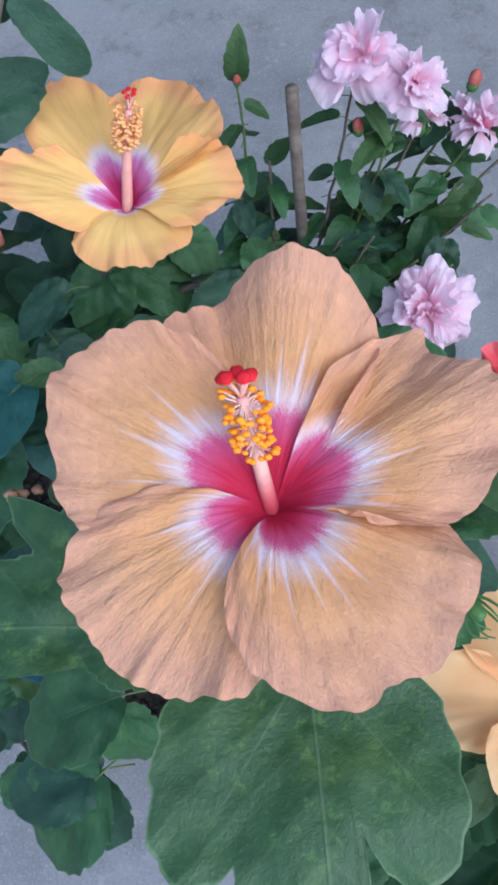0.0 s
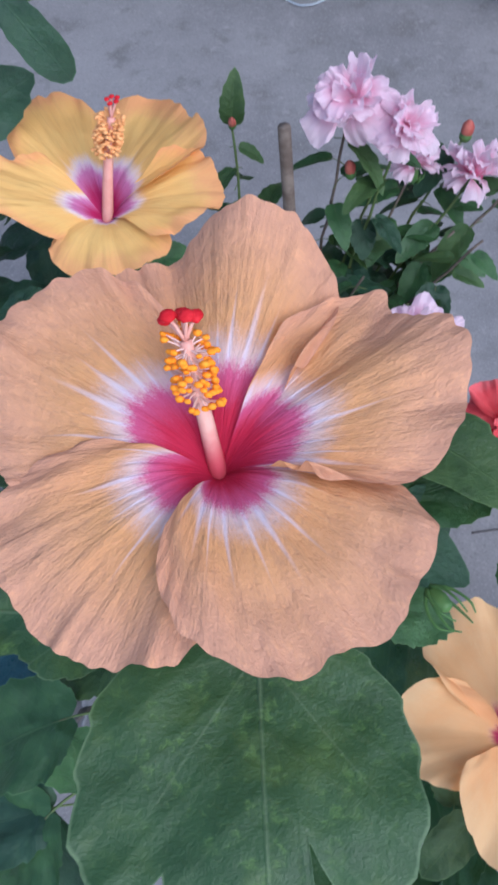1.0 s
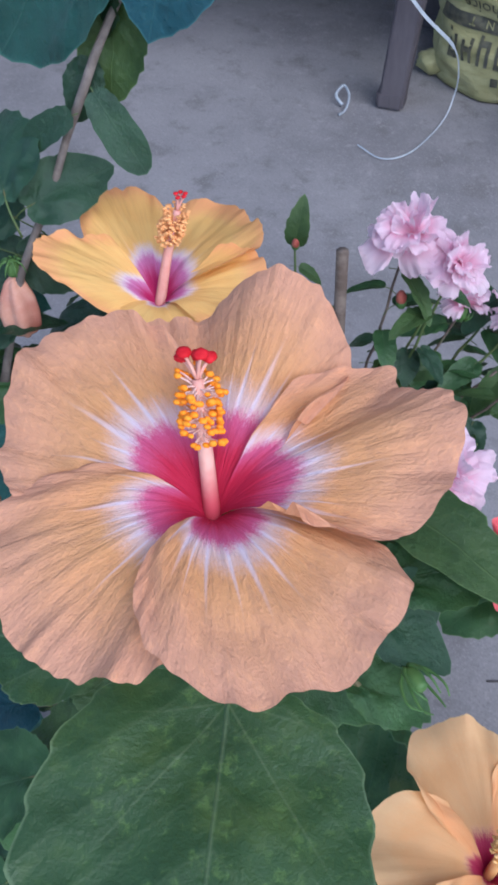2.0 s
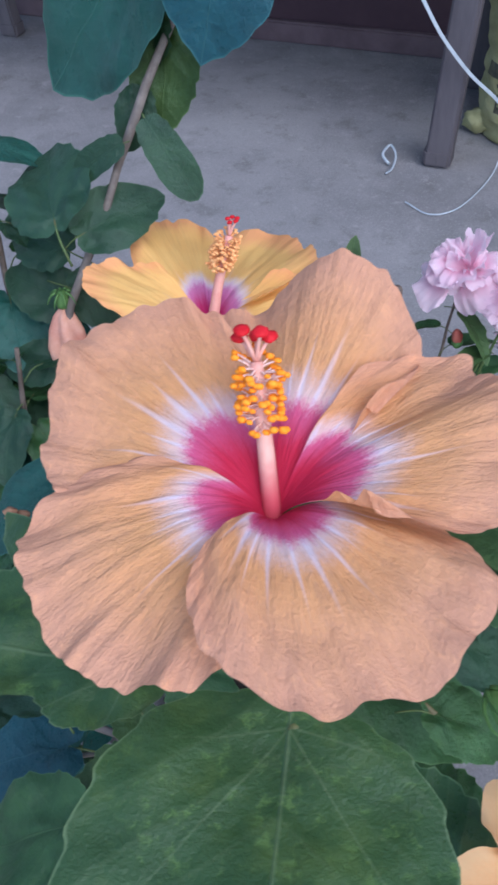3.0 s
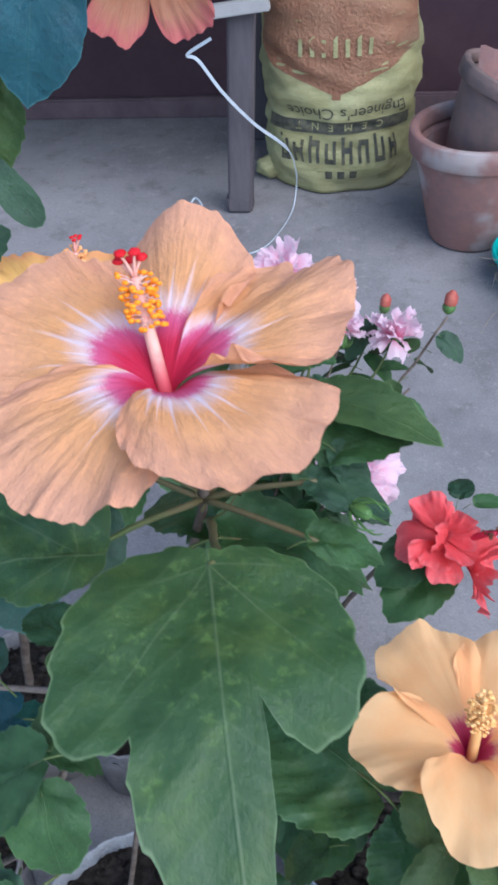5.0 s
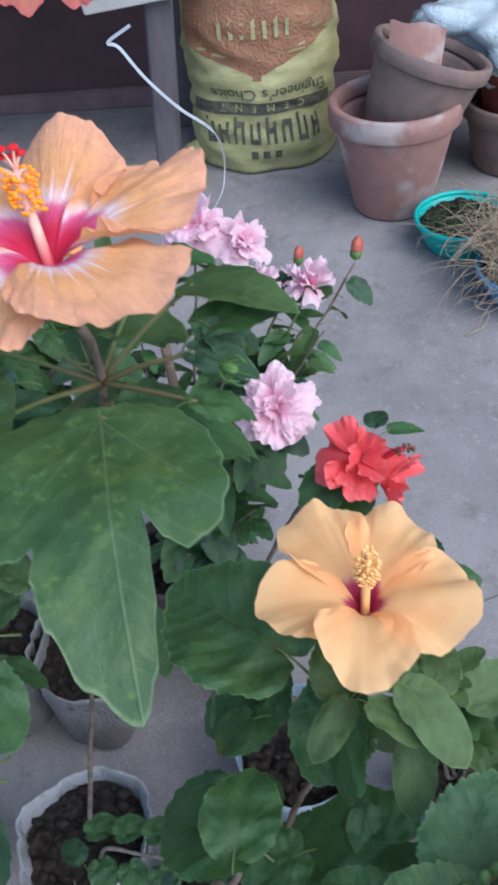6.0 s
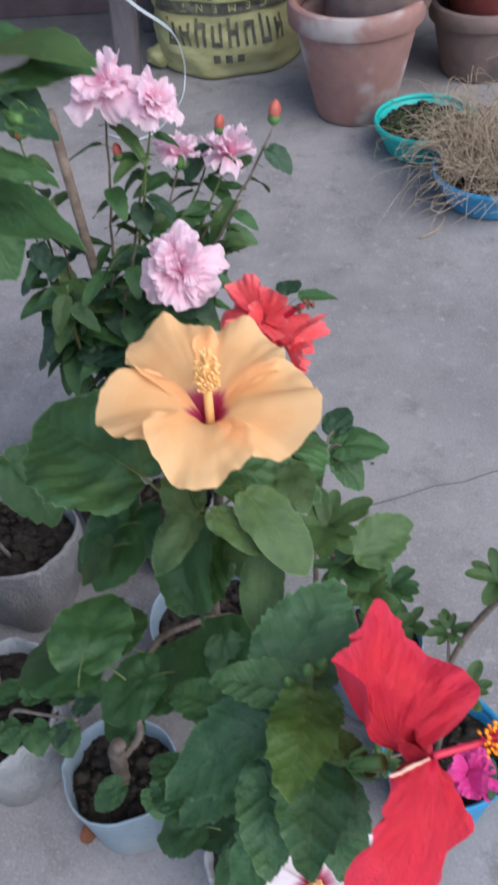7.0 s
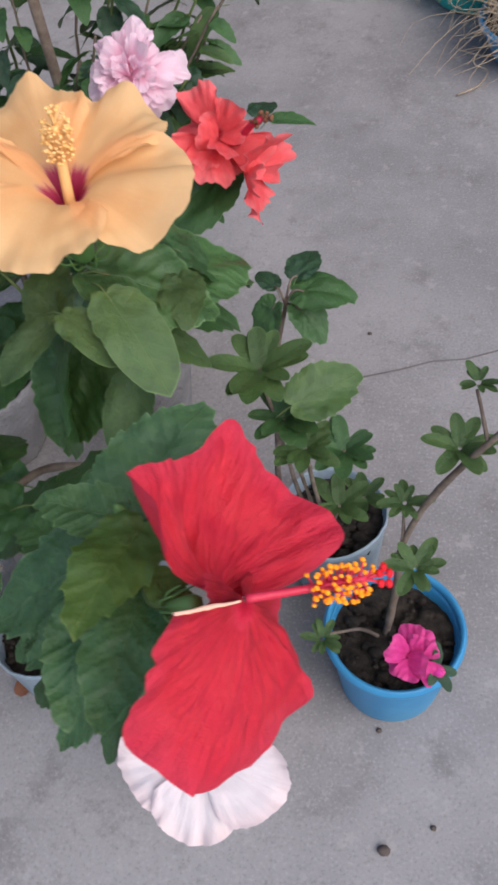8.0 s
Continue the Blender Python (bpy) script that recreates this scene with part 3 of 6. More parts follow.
def leaf_mesh(key, outline, material, fold=0.10, bend=0.25, wave=0.03, teeth=0.0, count=40, rings=7, stalk=0.35, seed=0, sides=64, drop=None):
    """A leaf of length one: a fan round its hub, the tip along +y. outline: (degrees from the tip, radius)."""
    bm = bmesh.new()
    uv = bm.loops.layers.uv.new("UVMap")
    full = outline if outline[0][0] < 0 else [(-a, r) for a, r in outline[:0:-1]] + outline
    def height(x, y):
        return (-drop[0] * max(0, y - drop[1]) ** 2 if drop else 0) + fold * abs(x) - bend * max(0, y) ** 2 - 0.35 * bend * x * x + wave * noise.noise(Vector((x * 3.5, y * 3.5, seed))) + wave * 0.4 * noise.noise(Vector((x * 9, y * 9, seed + 4)))
    hub = bm.verts.new((0, 0, height(0, 0)))
    grid = []
    for i in range(1, rings + 1):
        ring = []
        for j in range(sides):
            a = -180 + 360.0 * j / sides
            r = interp(full, a)
            if teeth and i == rings:
                r *= 1 + teeth * (((j * count / sides) % 1.0) - 0.5) * min(1, max(0, (150 - abs(a)) / 40))
            r *= (i / rings) ** 0.9
            x, y = r * math.sin(radians(a)), r * math.cos(radians(a))
            ring.append(bm.verts.new((x, y, height(x, y))))
        grid.append(ring)
    for j in range(sides):
        k = (j + 1) % sides
        bm.faces.new((hub, grid[0][j], grid[0][k]))
        for a, b in zip(grid, grid[1:]):
            bm.faces.new((a[j], b[j], b[k], a[k]))
    rim = bm.loops.layers.uv.new("Rim")
    ring_of = {v: (i + 1) / rings for i, ring in enumerate(grid) for v in ring}
    for face in bm.faces:
        for loop in face.loops:
            loop[uv].uv = (loop.vert.co.x, loop.vert.co.y)
            loop[rim].uv = (ring_of.get(loop.vert, 0.0), 0.0)
    if stalk:
        n = len(bm.faces)
        tube(bm, curve_pts([(0, 0.04, height(0, 0) - 0.006), (0, -stalk * 0.5, -0.03), (0, -stalk, -stalk * 0.55)], 5), 0.008, 0.011, 5)
        bm.faces.ensure_lookup_table()
        for face in bm.faces[n:]:
            face.material_index = 1
    me = mesh_of(bm, "leaf", material)
    me.materials.append(STALK)
    LEAVES.setdefault(key, []).append(me)
    return me


OVATE = [(0, 1.0), (5, 0.93), (14, 0.82), (27, 0.68), (45, 0.53), (65, 0.40), (90, 0.30), (120, 0.23), (150, 0.18), (170, 0.13), (180, 0.09)]
LANCE = [(0, 1.0), (6, 0.90), (14, 0.72), (25, 0.54), (45, 0.36), (70, 0.26), (100, 0.20), (140, 0.14), (180, 0.10)]
HEART = [(0, 1.0), (6, 0.92), (20, 0.81), (38, 0.69), (60, 0.56), (85, 0.46), (110, 0.40), (140, 0.36), (165, 0.27), (180, 0.11)]
BROADSPOON = [(0, 1.0), (8, 0.94), (17, 0.81), (27, 0.62), (42, 0.43), (66, 0.28), (105, 0.16), (180, 0.06)]
SPOON = [(0, 1.0), (7, 0.96), (14, 0.83), (21, 0.62), (32, 0.40), (50, 0.25), (80, 0.16), (130, 0.09), (180, 0.05)]
for seed in range(3):
    leaf_mesh("green", OVATE, GREEN, 0.16, 0.32, 0.08, 0.10, 34, seed=seed)
    leaf_mesh("dark", OVATE, DARK, 0.14, 0.28, 0.08, 0.06, 34, seed=seed + 3)
    leaf_mesh("fresh", OVATE, FRESH, 0.18, 0.26, 0.08, 0.12, 34, seed=seed + 6)
    leaf_mesh("lance", LANCE, GREEN, 0.22, 0.30, 0.03, 0.05, 26, seed=seed + 9)
    leaf_mesh("lancefresh", LANCE, FRESH, 0.22, 0.30, 0.03, 0.05, 26, seed=seed + 24)
    leaf_mesh("rosette", SPOON, GREEN, 0.20, 0.18, 0.02, 0.0, seed=seed + 27, stalk=0.12)
    leaf_mesh("teal", HEART, TEAL, 0.10, 0.28, 0.06, 0.0, seed=seed + 12)
    leaf_mesh("tealoval", OVATE, TEAL, 0.10, 0.22, 0.06, 0.0, seed=seed + 50)
    leaf_mesh("blue", HEART, BLUE, 0.10, 0.28, 0.06, 0.0, seed=seed + 30)
    leaf_mesh("obovate", BROADSPOON, FRESH, 0.14, 0.30, 0.06, 0.0, seed=seed + 36)
    leaf_mesh("round", HEART, GREEN, 0.12, 0.26, 0.08, 0.07, 30, seed=seed + 15)
    leaf_mesh("spoon", SPOON, FRESH, 0.20, 0.18, 0.02, 0.0, seed=seed + 18, stalk=0.12)
    leaf_mesh("azalea", SPOON, FRESH, 0.24, 0.22, 0.02, 0.0, seed=seed + 40, stalk=0.1)
    leaf_mesh("narrow", SPOON, DARK, 0.12, 0.16, 0.02, 0.0, seed=seed + 44, stalk=0.12)
    leaf_mesh("spoondark", BROADSPOON, DARK, 0.15, 0.18, 0.03, 0.0, seed=seed + 21, stalk=0.15)
leaf_mesh("aged", OVATE, AGED, 0.12, 0.28, 0.05, 0.14, 30, seed=31)
TOOTH = leaf_mat("glossy_toothed_leaf", (0.033, 0.095, 0.036), (0.054, 0.140, 0.051), (0.13, 0.19, 0.09), 0.26, 0.6, puff=0.32)
TOOTH_LIGHT = leaf_mat("light_toothed_leaf", (0.044, 0.112, 0.037), (0.066, 0.150, 0.050), (0.16, 0.25, 0.11), 0.30, 0.5, puff=0.32)
AGED_TOOTH = leaf_mat("yellowing_toothed_leaf", (0.052, 0.120, 0.020), (0.085, 0.160, 0.030), (0.16, 0.22, 0.06), 0.36, 0.5, 0.12, puff=0.2)
TOOTHED = [(0, 1.0), (3, 0.94), (8, 0.84), (17, 0.70), (31, 0.53), (51, 0.38), (80, 0.28), (115, 0.21), (150, 0.16), (180, 0.08)]
leaf_mesh("tooth", TOOTHED, TOOTH, 0.14, 0.12, 0.07, 0.09, 38, 9, seed=33, sides=152, stalk=0.2)
leaf_mesh("tooth", TOOTHED, TOOTH, 0.12, 0.08, 0.08, 0.09, 38, 9, seed=35, sides=152, stalk=0.2)
leaf_mesh("toothlight", TOOTHED, TOOTH_LIGHT, 0.16, 0.12, 0.06, 0.09, 38, 9, seed=34, sides=152, stalk=0.2)
leaf_mesh("toothaged", TOOTHED, AGED_TOOTH, 0.12, 0.10, 0.08, 0.13, 34, 9, seed=36, sides=136, stalk=0.2)
CRINKLE = leaf_mat("crinkled_leaf", (0.042, 0.115, 0.046), (0.064, 0.152, 0.064), (0.13, 0.22, 0.10), 0.45, 0.6, puff=0.22)
BROADOVATE = [(0, 1.0), (5, 0.95), (13, 0.86), (25, 0.75), (42, 0.62), (62, 0.50), (88, 0.40), (118, 0.28), (150, 0.18), (180, 0.09)]
leaf_mesh("roundlight", HEART, TOOTH_LIGHT, 0.10, 0.16, 0.08, 0.06, 34, 9, seed=53, sides=110)
leaf_mesh("crinkle", BROADOVATE, CRINKLE, 0.06, 0.14, 0.06, 0.08, 44, 18, seed=51, sides=132)
leaf_rnd = random.Random(5)


def leaf(plant, hub, tip, key="green", up=(0, 0, 1), label=""):
    """A leaf from its hub to its tip."""
    hub, tip = Vector(hub), Vector(tip)
    me = leaf_rnd.choice(LEAVES[key])
    return part("leaf", me, None, plant, label, axes(hub, tip - hub, up) @ Matrix.Diagonal((*[(tip - hub).length] * 3, 1)))


def stem(plant, pts, r0, r1, material=BARK, n=18, wobble=0.002, name="stem"):
    return part(name, tube(bmesh.new(), curve_pts(pts, n, wobble, r0 * 999), r0, r1, 8, True, 0.25), material, plant)


def leafy(plant, pts, count, size, keys=("green",), seed=0, start=0.3, spread=1.0, r0=0.004, r1=0.002, material=BARK, droop=0.1):
    """A stem with leaves set round it."""
    rnd = random.Random(seed)
    line = curve_pts(pts, 24, 0.003, seed)
    part("stem", tube(bmesh.new(), line, r0, r1, 7, True, 0.2), material, plant)
    for k in range(count):
        f = start + (1 - start) * (k + 0.5) / count
        p = line[min(24, int(f * 24))]
        a = seed + k * 2.4 + rnd.uniform(-0.5, 0.5)
        s = size * rnd.uniform(0.7, 1.2) * (1.05 - 0.35 * f)
        d = Vector((math.cos(a), math.sin(a), rnd.uniform(-0.45, 0.35) - droop)).normalized()
        hub = p + d * s * 0.36 * spread
        leaf(plant, hub, hub + d * s + Vector((0, 0, -0.12 * s)), rnd.choice(keys), (rnd.uniform(-0.35, 0.35), rnd.uniform(-0.35, 0.35), 1))


def bud(plant, at, d, length, material, label, green=0.45):
    """A closed bud on its sepals."""
    m = axes(at, Vector(d).orthogonal(), d)
    b = part("bud", lathe(bmesh.new(), [(0.001, 0), (length * 0.2, length * 0.12), (length * 0.26, length * 0.3), (length * 0.2, length * green), (length * 0.1, length * (green + 0.1))], 12, 0.1), SEPAL, plant, label, m)
    bm = bmesh.new()
    lathe(bm, [(length * 0.12, length * 0.25), (length * 0.24, length * 0.5), (length * 0.22, length * 0.75), (length * 0.1, length * 0.95), (0.0006, length)], 14, 0.2)
    for v in bm.verts:
        v.co = Matrix.Rotation(v.co.z / length * 2.2, 3, "Z") @ v.co
    part("furled_corolla", bm, material, b, "", m)
    return b


# ---- the yard ----
def ground_mesh():
    """One sheet to the horizon, fine near the plants, with a shallow crack and dips."""
    bm = bmesh.new()
    xs = [-60, -20, -6, -3] + [-1.6 + 0.04 * k for k in range(81)] + [3, 6, 20, 60]
    ys = [-60, -20, -6, -2] + [-0.7 + 0.04 * k for k in range(91)] + [4, 6, 20, 60]
    rows = [[bm.verts.new((x, y, 0.004 * noise.noise(Vector((x * 1.3, y * 1.3, 0))) - 0.002)) for x in xs] for y in ys]
    for a, b in zip(rows, rows[1:]):
        for k in range(len(xs) - 1):
            bm.faces.new((a[k], a[k + 1], b[k + 1], b[k]))
    return bm


part("ground", ground_mesh(), CEMENT, None, "grey cement yard floor, worn and stained")
tagged(bpy.data.objects["ground"], category="floor", kind="structure")
crack = bmesh.new()
tube(crack, [Vector((0.20 + 0.05 * k, 0.50 + 0.016 * k + 0.01 * noise.noise(Vector((k * 0.9, 0, 0))), -0.0004)) for k in range(9)], 0.0016, 0.0010, 5)
tagged(part("floor_crack", crack, rough_mat("crack_shadow", (0.10, 0.09, 0.09), (0.13, 0.12, 0.12)), None), "thin dark crack across the cement floor", "crack", "", "structure")
wall = box(bmesh.new(), (8.0, 0.16, 2.6), (0, 2.86, 1.3))
tagged(part("wall_north", wall, MAROON, None, "", None, False), "dark maroon painted wall behind the pots", "wall", "", "structure")
edge = box(bmesh.new(), (8.0, 0.03, 0.07), (0, 2.763, 0.035), 0.006)
tagged(part("baseboard", edge, rough_mat("skirting_cement", (0.10, 0.07, 0.08), (0.14, 0.10, 0.11)), None, "", None, False), "low cement skirting along the wall foot", "skirting", "", "structure")


# slab added out of view to keep sky light off the back wall
shade_slab = box(bmesh.new(), (8.0, 1.25, 0.08), (0, 2.40, 2.56))
tagged(part("shade_slab", shade_slab, PLASTER, None, "", None, False), "unseen concrete slab added to shade the wall", "roof", "", "structure")


def table(at):
    """A metal table of which a leg and the edge of the top are in view."""
    t = thing("metal_table", at, "dull grey metal table with square legs, against the wall", "table")
    M = Matrix.Translation(at)
    for dx, dy in ((0, 0), (-1.7, 0), (0, 0.5), (-1.7, 0.5)):
        bm, lean = box(bmesh.new(), (0.070, 0.055, 0.70), (dx, dy, 0.35), 0.006), 0.055 if dx == 0 else -0.055
        for v in bm.verts:
            v.co.x += lean * v.co.z / 0.70
        part("leg", bm, DARK_WOOD, t, "", M, False)
        part("foot", box(bmesh.new(), (0.076, 0.061, 0.05), (dx, dy, 0.026), 0.008), DARK_WOOD, t, "", M, False)
    part("tabletop", box(bmesh.new(), (1.9, 0.68, 0.035), (-0.85, 0.25, 0.7185), 0.005), STEEL, t, "", M, False)
    part("rail", box(bmesh.new(), (0.27, 0.025, 0.032), (0, 0, 0), 0.003), PLASTER, t, "pale worn plank end", M @ pose(-0.012, -0.048, 0.565, 0, -6, 0), False)
    return t


table((-0.352, 2.08, 0.0))


def glyphs(bm, flat):
    """Splits set text into one bmesh a letter; flat: each vertex's place along the line."""
    bm.verts.ensure_lookup_table()
    left, spans = set(range(len(bm.verts))), []
    while left:
        todo, isle = [left.pop()], []
        while todo:
            k = todo.pop()
            isle.append(k)
            for e in bm.verts[k].link_edges:
                n = e.other_vert(bm.verts[k]).index
                if n in left:
                    left.discard(n)
                    todo.append(n)
        spans.append([min(flat[k] for k in isle), max(flat[k] for k in isle), isle])
    spans.sort(key=lambda s: s[0])
    joined = [spans[0]]
    for lo, hi, isle in spans[1:]:
        if lo < joined[-1][1] - 0.002:
            joined[-1] = [joined[-1][0], max(hi, joined[-1][1]), joined[-1][2] + isle]
        else:
            joined.append([lo, hi, isle])
    out = []
    for _, _, isle in joined:
        one, own = bmesh.new(), set(isle)
        twin = {k: one.verts.new(bm.verts[k].co) for k in isle}
        for face in bm.faces:
            if face.verts[0].index in own:
                one.faces.new([twin[v.index] for v in face.verts])
        out.append(one)
    return out


def sack(at, turn):
    s = thing("fertiliser_sack", at, "full yellow woven plastic sack with rust print and dark faded lettering", "sack")
    M = Matrix.Translation(at) @ pose(0, 0, 0, 0, 0, turn)
    bm = bmesh.new()
    R = 0.205
    prof = [(0.03, 0.0), (0.15, 0.0), (0.195, 0.02), (0.208, 0.08), (0.205, 0.18), (0.212, 0.30), (0.208, 0.42), (0.20, 0.52), (0.17, 0.60), (0.09, 0.66), (0.03, 0.68)]

    def rad(z):
        return interp([(h, r) for r, h in prof[2:]], z)

    def skin(a, z, off=0.0):
        r = rad(z) * (1 + 0.035 * noise.noise(Vector((math.cos(a) * 2.2, math.sin(a) * 2.2, z * 7))) + 0.062 * noise.noise(Vector((math.cos(a) * 1.8, math.sin(a) * 1.8, z * 24 + 2 * math.cos(a)))) + 0.018 * noise.noise(Vector((math.cos(a) * 2.6, math.sin(a) * 2.6, z * 62 + 3 * math.sin(a)))) + 0.012 * noise.noise(Vector((math.cos(a) * 7, math.sin(a) * 7, z * 40)))) + off
        return Vector((1.08 * r * math.cos(a), 0.84 * r * math.sin(a), z))

    rows = []
    heights = [0.004 + 0.66 * k / 60 for k in range(61)]
    for z in heights:
        rows.append([bm.verts.new(skin(2 * math.pi * k / 96, z)) for k in range(96)])
    for a, b in zip(rows, rows[1:]):
        for k in range(96):
            bm.faces.new((a[k], a[(k + 1) % 96], b[(k + 1) % 96], b[k]))
    bm.faces.new(rows[0][::-1]), bm.faces.new(rows[-1])
    body = part("bag", bm, SACK, s, "", M)
    ear = bmesh.new()
    blob(ear, (-0.205, -0.05, 0.035), 0.05, (1.0, 0.7, 0.65), 3, 0.35)
    part("corner", ear, SACK, s, "", M)

    def patch(name, zs, edge, material, off):
        """A printed field laid on the cloth; edge gives its half width in degrees at each height."""
        bm, rows = bmesh.new(), []
        for i in range(25):
            z = zs[0] + (zs[1] - zs[0]) * i / 24
            w = edge(z)
            rows.append([bm.verts.new(skin(radians(-90 + w * (2 * k / 40 - 1)), z, off)) for k in range(41)])
        for a, b in zip(rows, rows[1:]):
            for k in range(40):
                bm.faces.new((a[k], a[k + 1], b[k + 1], b[k]))
        return part(name, bm, material, body, "", M)

    patch("rust_print", (0.285, 0.60), lambda z: min(76, 3 + 95 * max(0.0, z - 0.30) / 0.14), SACK_RUST, 0.0015)

    def letters(text, z, size, material, centre, step, flip=True):
        """Lettering wrapped on the cloth, upside down as the sack stands."""
        cu = bpy.data.curves.new("lettering", "FONT")
        cu.body, cu.size, cu.align_x, cu.resolution_u = text, size, "CENTER", 3
        ob = bpy.data.objects.new("lettering", cu)
        me = bpy.data.meshes.new_from_object(ob)
        bpy.data.objects.remove(ob)
        bm = bmesh.new()
        bm.from_mesh(me)
        bmesh.ops.subdivide_edges(bm, edges=[e for e in bm.edges if e.calc_length() > 0.02], cuts=2)
        bmesh.ops.triangulate(bm, faces=bm.faces)
        bm.verts.index_update()
        flat = {v.index: v.co.x for v in bm.verts}
        for v in bm.verts:
            u, w = (-v.co.x, -v.co.y) if flip else (v.co.x, v.co.y)
            v.co = skin(radians(-90 + centre) + u / 0.205, z + w, 0.004)
        for one in glyphs(bm, flat):
            part("letter", one, material, body, "", M)

    rnd = random.Random(4)
    for k in range(8):
        bm = bmesh.new()
        a = radians(-90 - 42 + 12.2 * k)
        for da, z0, z1 in ((-0.055, 0.098, 0.178 - 0.02 * (k % 2)), (0.045, 0.098, 0.165)):
            q = [bm.verts.new(skin(a + da + d, z, 0.004)) for d, z in ((0, z0), (0.04, z0), (0.04, (z0 + z1) / 2), (0.04, z1), (0, z1), (0, (z0 + z1) / 2))]
            bm.faces.new(q)
        z0 = (0.098, 0.128, 0.150)[k % 3]
        bm.faces.new([bm.verts.new(skin(a + d, z, 0.0045)) for d, z in ((-0.05, z0), (0.05, z0), (0.05, z0 + 0.016), (-0.05, z0 + 0.016))])
        part("print_mark", bm, INK, body, "", M)
    letters("Engineer's Choice", 0.262, 0.046, INK, 8, 0)
    patch("dark_band", (0.186, 0.222), lambda z: 62, INK, 0.0025)
    letters("C   E   M   E   N   T", 0.216, 0.030, SACK, 2, 0)
    for k in range(3):
        bm = bmesh.new()
        a = radians(-90 - 6 + 9 * k)
        q = [bm.verts.new(skin(a + da, z, 0.003)) for da, z in ((-0.045, 0.05), (0.045, 0.05), (0.045, 0.075), (-0.045, 0.075))]
        bm.faces.new(q)
        part("print_bar", bm, INK, body, "", M)
    for k in range(7):
        bm = bmesh.new()
        a = radians(-90 - 24 + 8 * k)
        q = [bm.verts.new(skin(a + da, z, 0.0045)) for da, z in ((-0.03, 0.40), (0.02, 0.40), (0.02, 0.445 + 0.01 * (k % 2)), (-0.03, 0.445))]
        bm.faces.new(q)
        part("print_bar", bm, SACK, body, "", M)
    return s


sack((-0.075, 2.34, 0.0), 0)


def pot(name, at, r_top, r_base, h, material, label, category="pot", rim=0.012, wall=0.006, soil=0.03, wob=0.0, seed=0, lean=(0, 0, 0), soil_mat=SOIL, turned=True, group=""):
    """A hollow pot with a rim and, where soil is given, the earth in it."""
    t = thing(name, at, label, category, group)
    M = Matrix.Translation(at) @ pose(0, 0, 0, *lean)
    prof = [(r_base * 0.5, 0.0), (r_base * 0.94, 0.0), (r_base, 0.006), (r_top - wall, h - rim * 2.2)]
    prof += [(r_top - wall * 0.9, h - rim * 1.2)] if turned else [(r_top - wall * 0.3, h - rim), (r_top - wall * 0.5, h), (r_top - wall * 1.4, h - 0.003)]
    prof += [(r_top - wall * 2.2, h - rim * 2), (r_base * 0.95, 0.012), (r_base * 0.4, 0.011)]
    part("body", lathe(bmesh.new(), prof, 56, wob, seed), material, t, "", M)
    if turned:
        lip = [(r_top - wall * 0.95, h - rim * 2.3), (r_top, h - rim * 2.0), (r_top + 0.002, h - rim), (r_top, h - 0.003), (r_top - wall * 0.5, h), (r_top - wall * 1.4, h - 0.003), (r_top - wall * 1.9, h - rim * 1.3), (r_top - wall * 1.0, h - rim * 1.5)]
        part("rim", lathe(bmesh.new(), lip, 56, wob, seed, False), material, t, "", M)
    if soil:
        r = r_base + (r_top - wall * 2 - r_base) * (h - soil) / h
        bm, rows, rnd = bmesh.new(), [], random.Random(seed)
        mid = bm.verts.new((0, 0, h - soil + 0.004))
        for i in range(1, 15):
            q = r * i / 14
            rows.append([bm.verts.new((q * math.cos(a), q * math.sin(a), h - soil + 0.010 * noise.noise(Vector((q * 30 * math.cos(a), q * 30 * math.sin(a), seed))) + 0.006 * noise.noise(Vector((q * 110 * math.cos(a), q * 110 * math.sin(a), seed))))) for a in (2 * math.pi * k / 48 for k in range(48))])
        for k in range(48):
            bm.faces.new((mid, rows[0][k], rows[0][(k + 1) % 48]))
            for a, b in zip(rows, rows[1:]):
                bm.faces.new((a[k], b[k], b[(k + 1) % 48], a[(k + 1) % 48]))
        for k in range(130):
            a, q = rnd.uniform(0, 6.28), r * 0.95 * rnd.random() ** 0.5
            blob(bm, (q * math.cos(a), q * math.sin(a), h - soil + 0.003), 0.0025 + 0.009 * rnd.random() ** 3, (1.2, 0.9, 0.7), 1, 0.9, k)
        part("soil", bm, soil_mat, t, "dark crumbly soil", M)["kind"] = "stuff"
    return t


BROWN_BAG = rough_mat("dark_brown_bag", (0.07, 0.055, 0.05), (0.10, 0.08, 0.07), (0.12, 0.10, 0.09), 16, 0.75, 0.6, 0.004, 0.25)
G = "potted hibiscus in the yard"
big = pot("clay_pot", (0.30, 1.945, 0), 0.175, 0.108, 0.305, CLAY, "large weathered terracotta pot, lime-stained, holding smaller pots", "pot", 0.028, 0.016, 0)
upper = pot("clay_pot", (0.325, 1.965, 0.20), 0.158, 0.115, 0.225, CLAY_GREY, "sooty terracotta pot leaning inside the large pot", "pot", 0.02, 0.014, 0, lean=(-3, 19, 0))


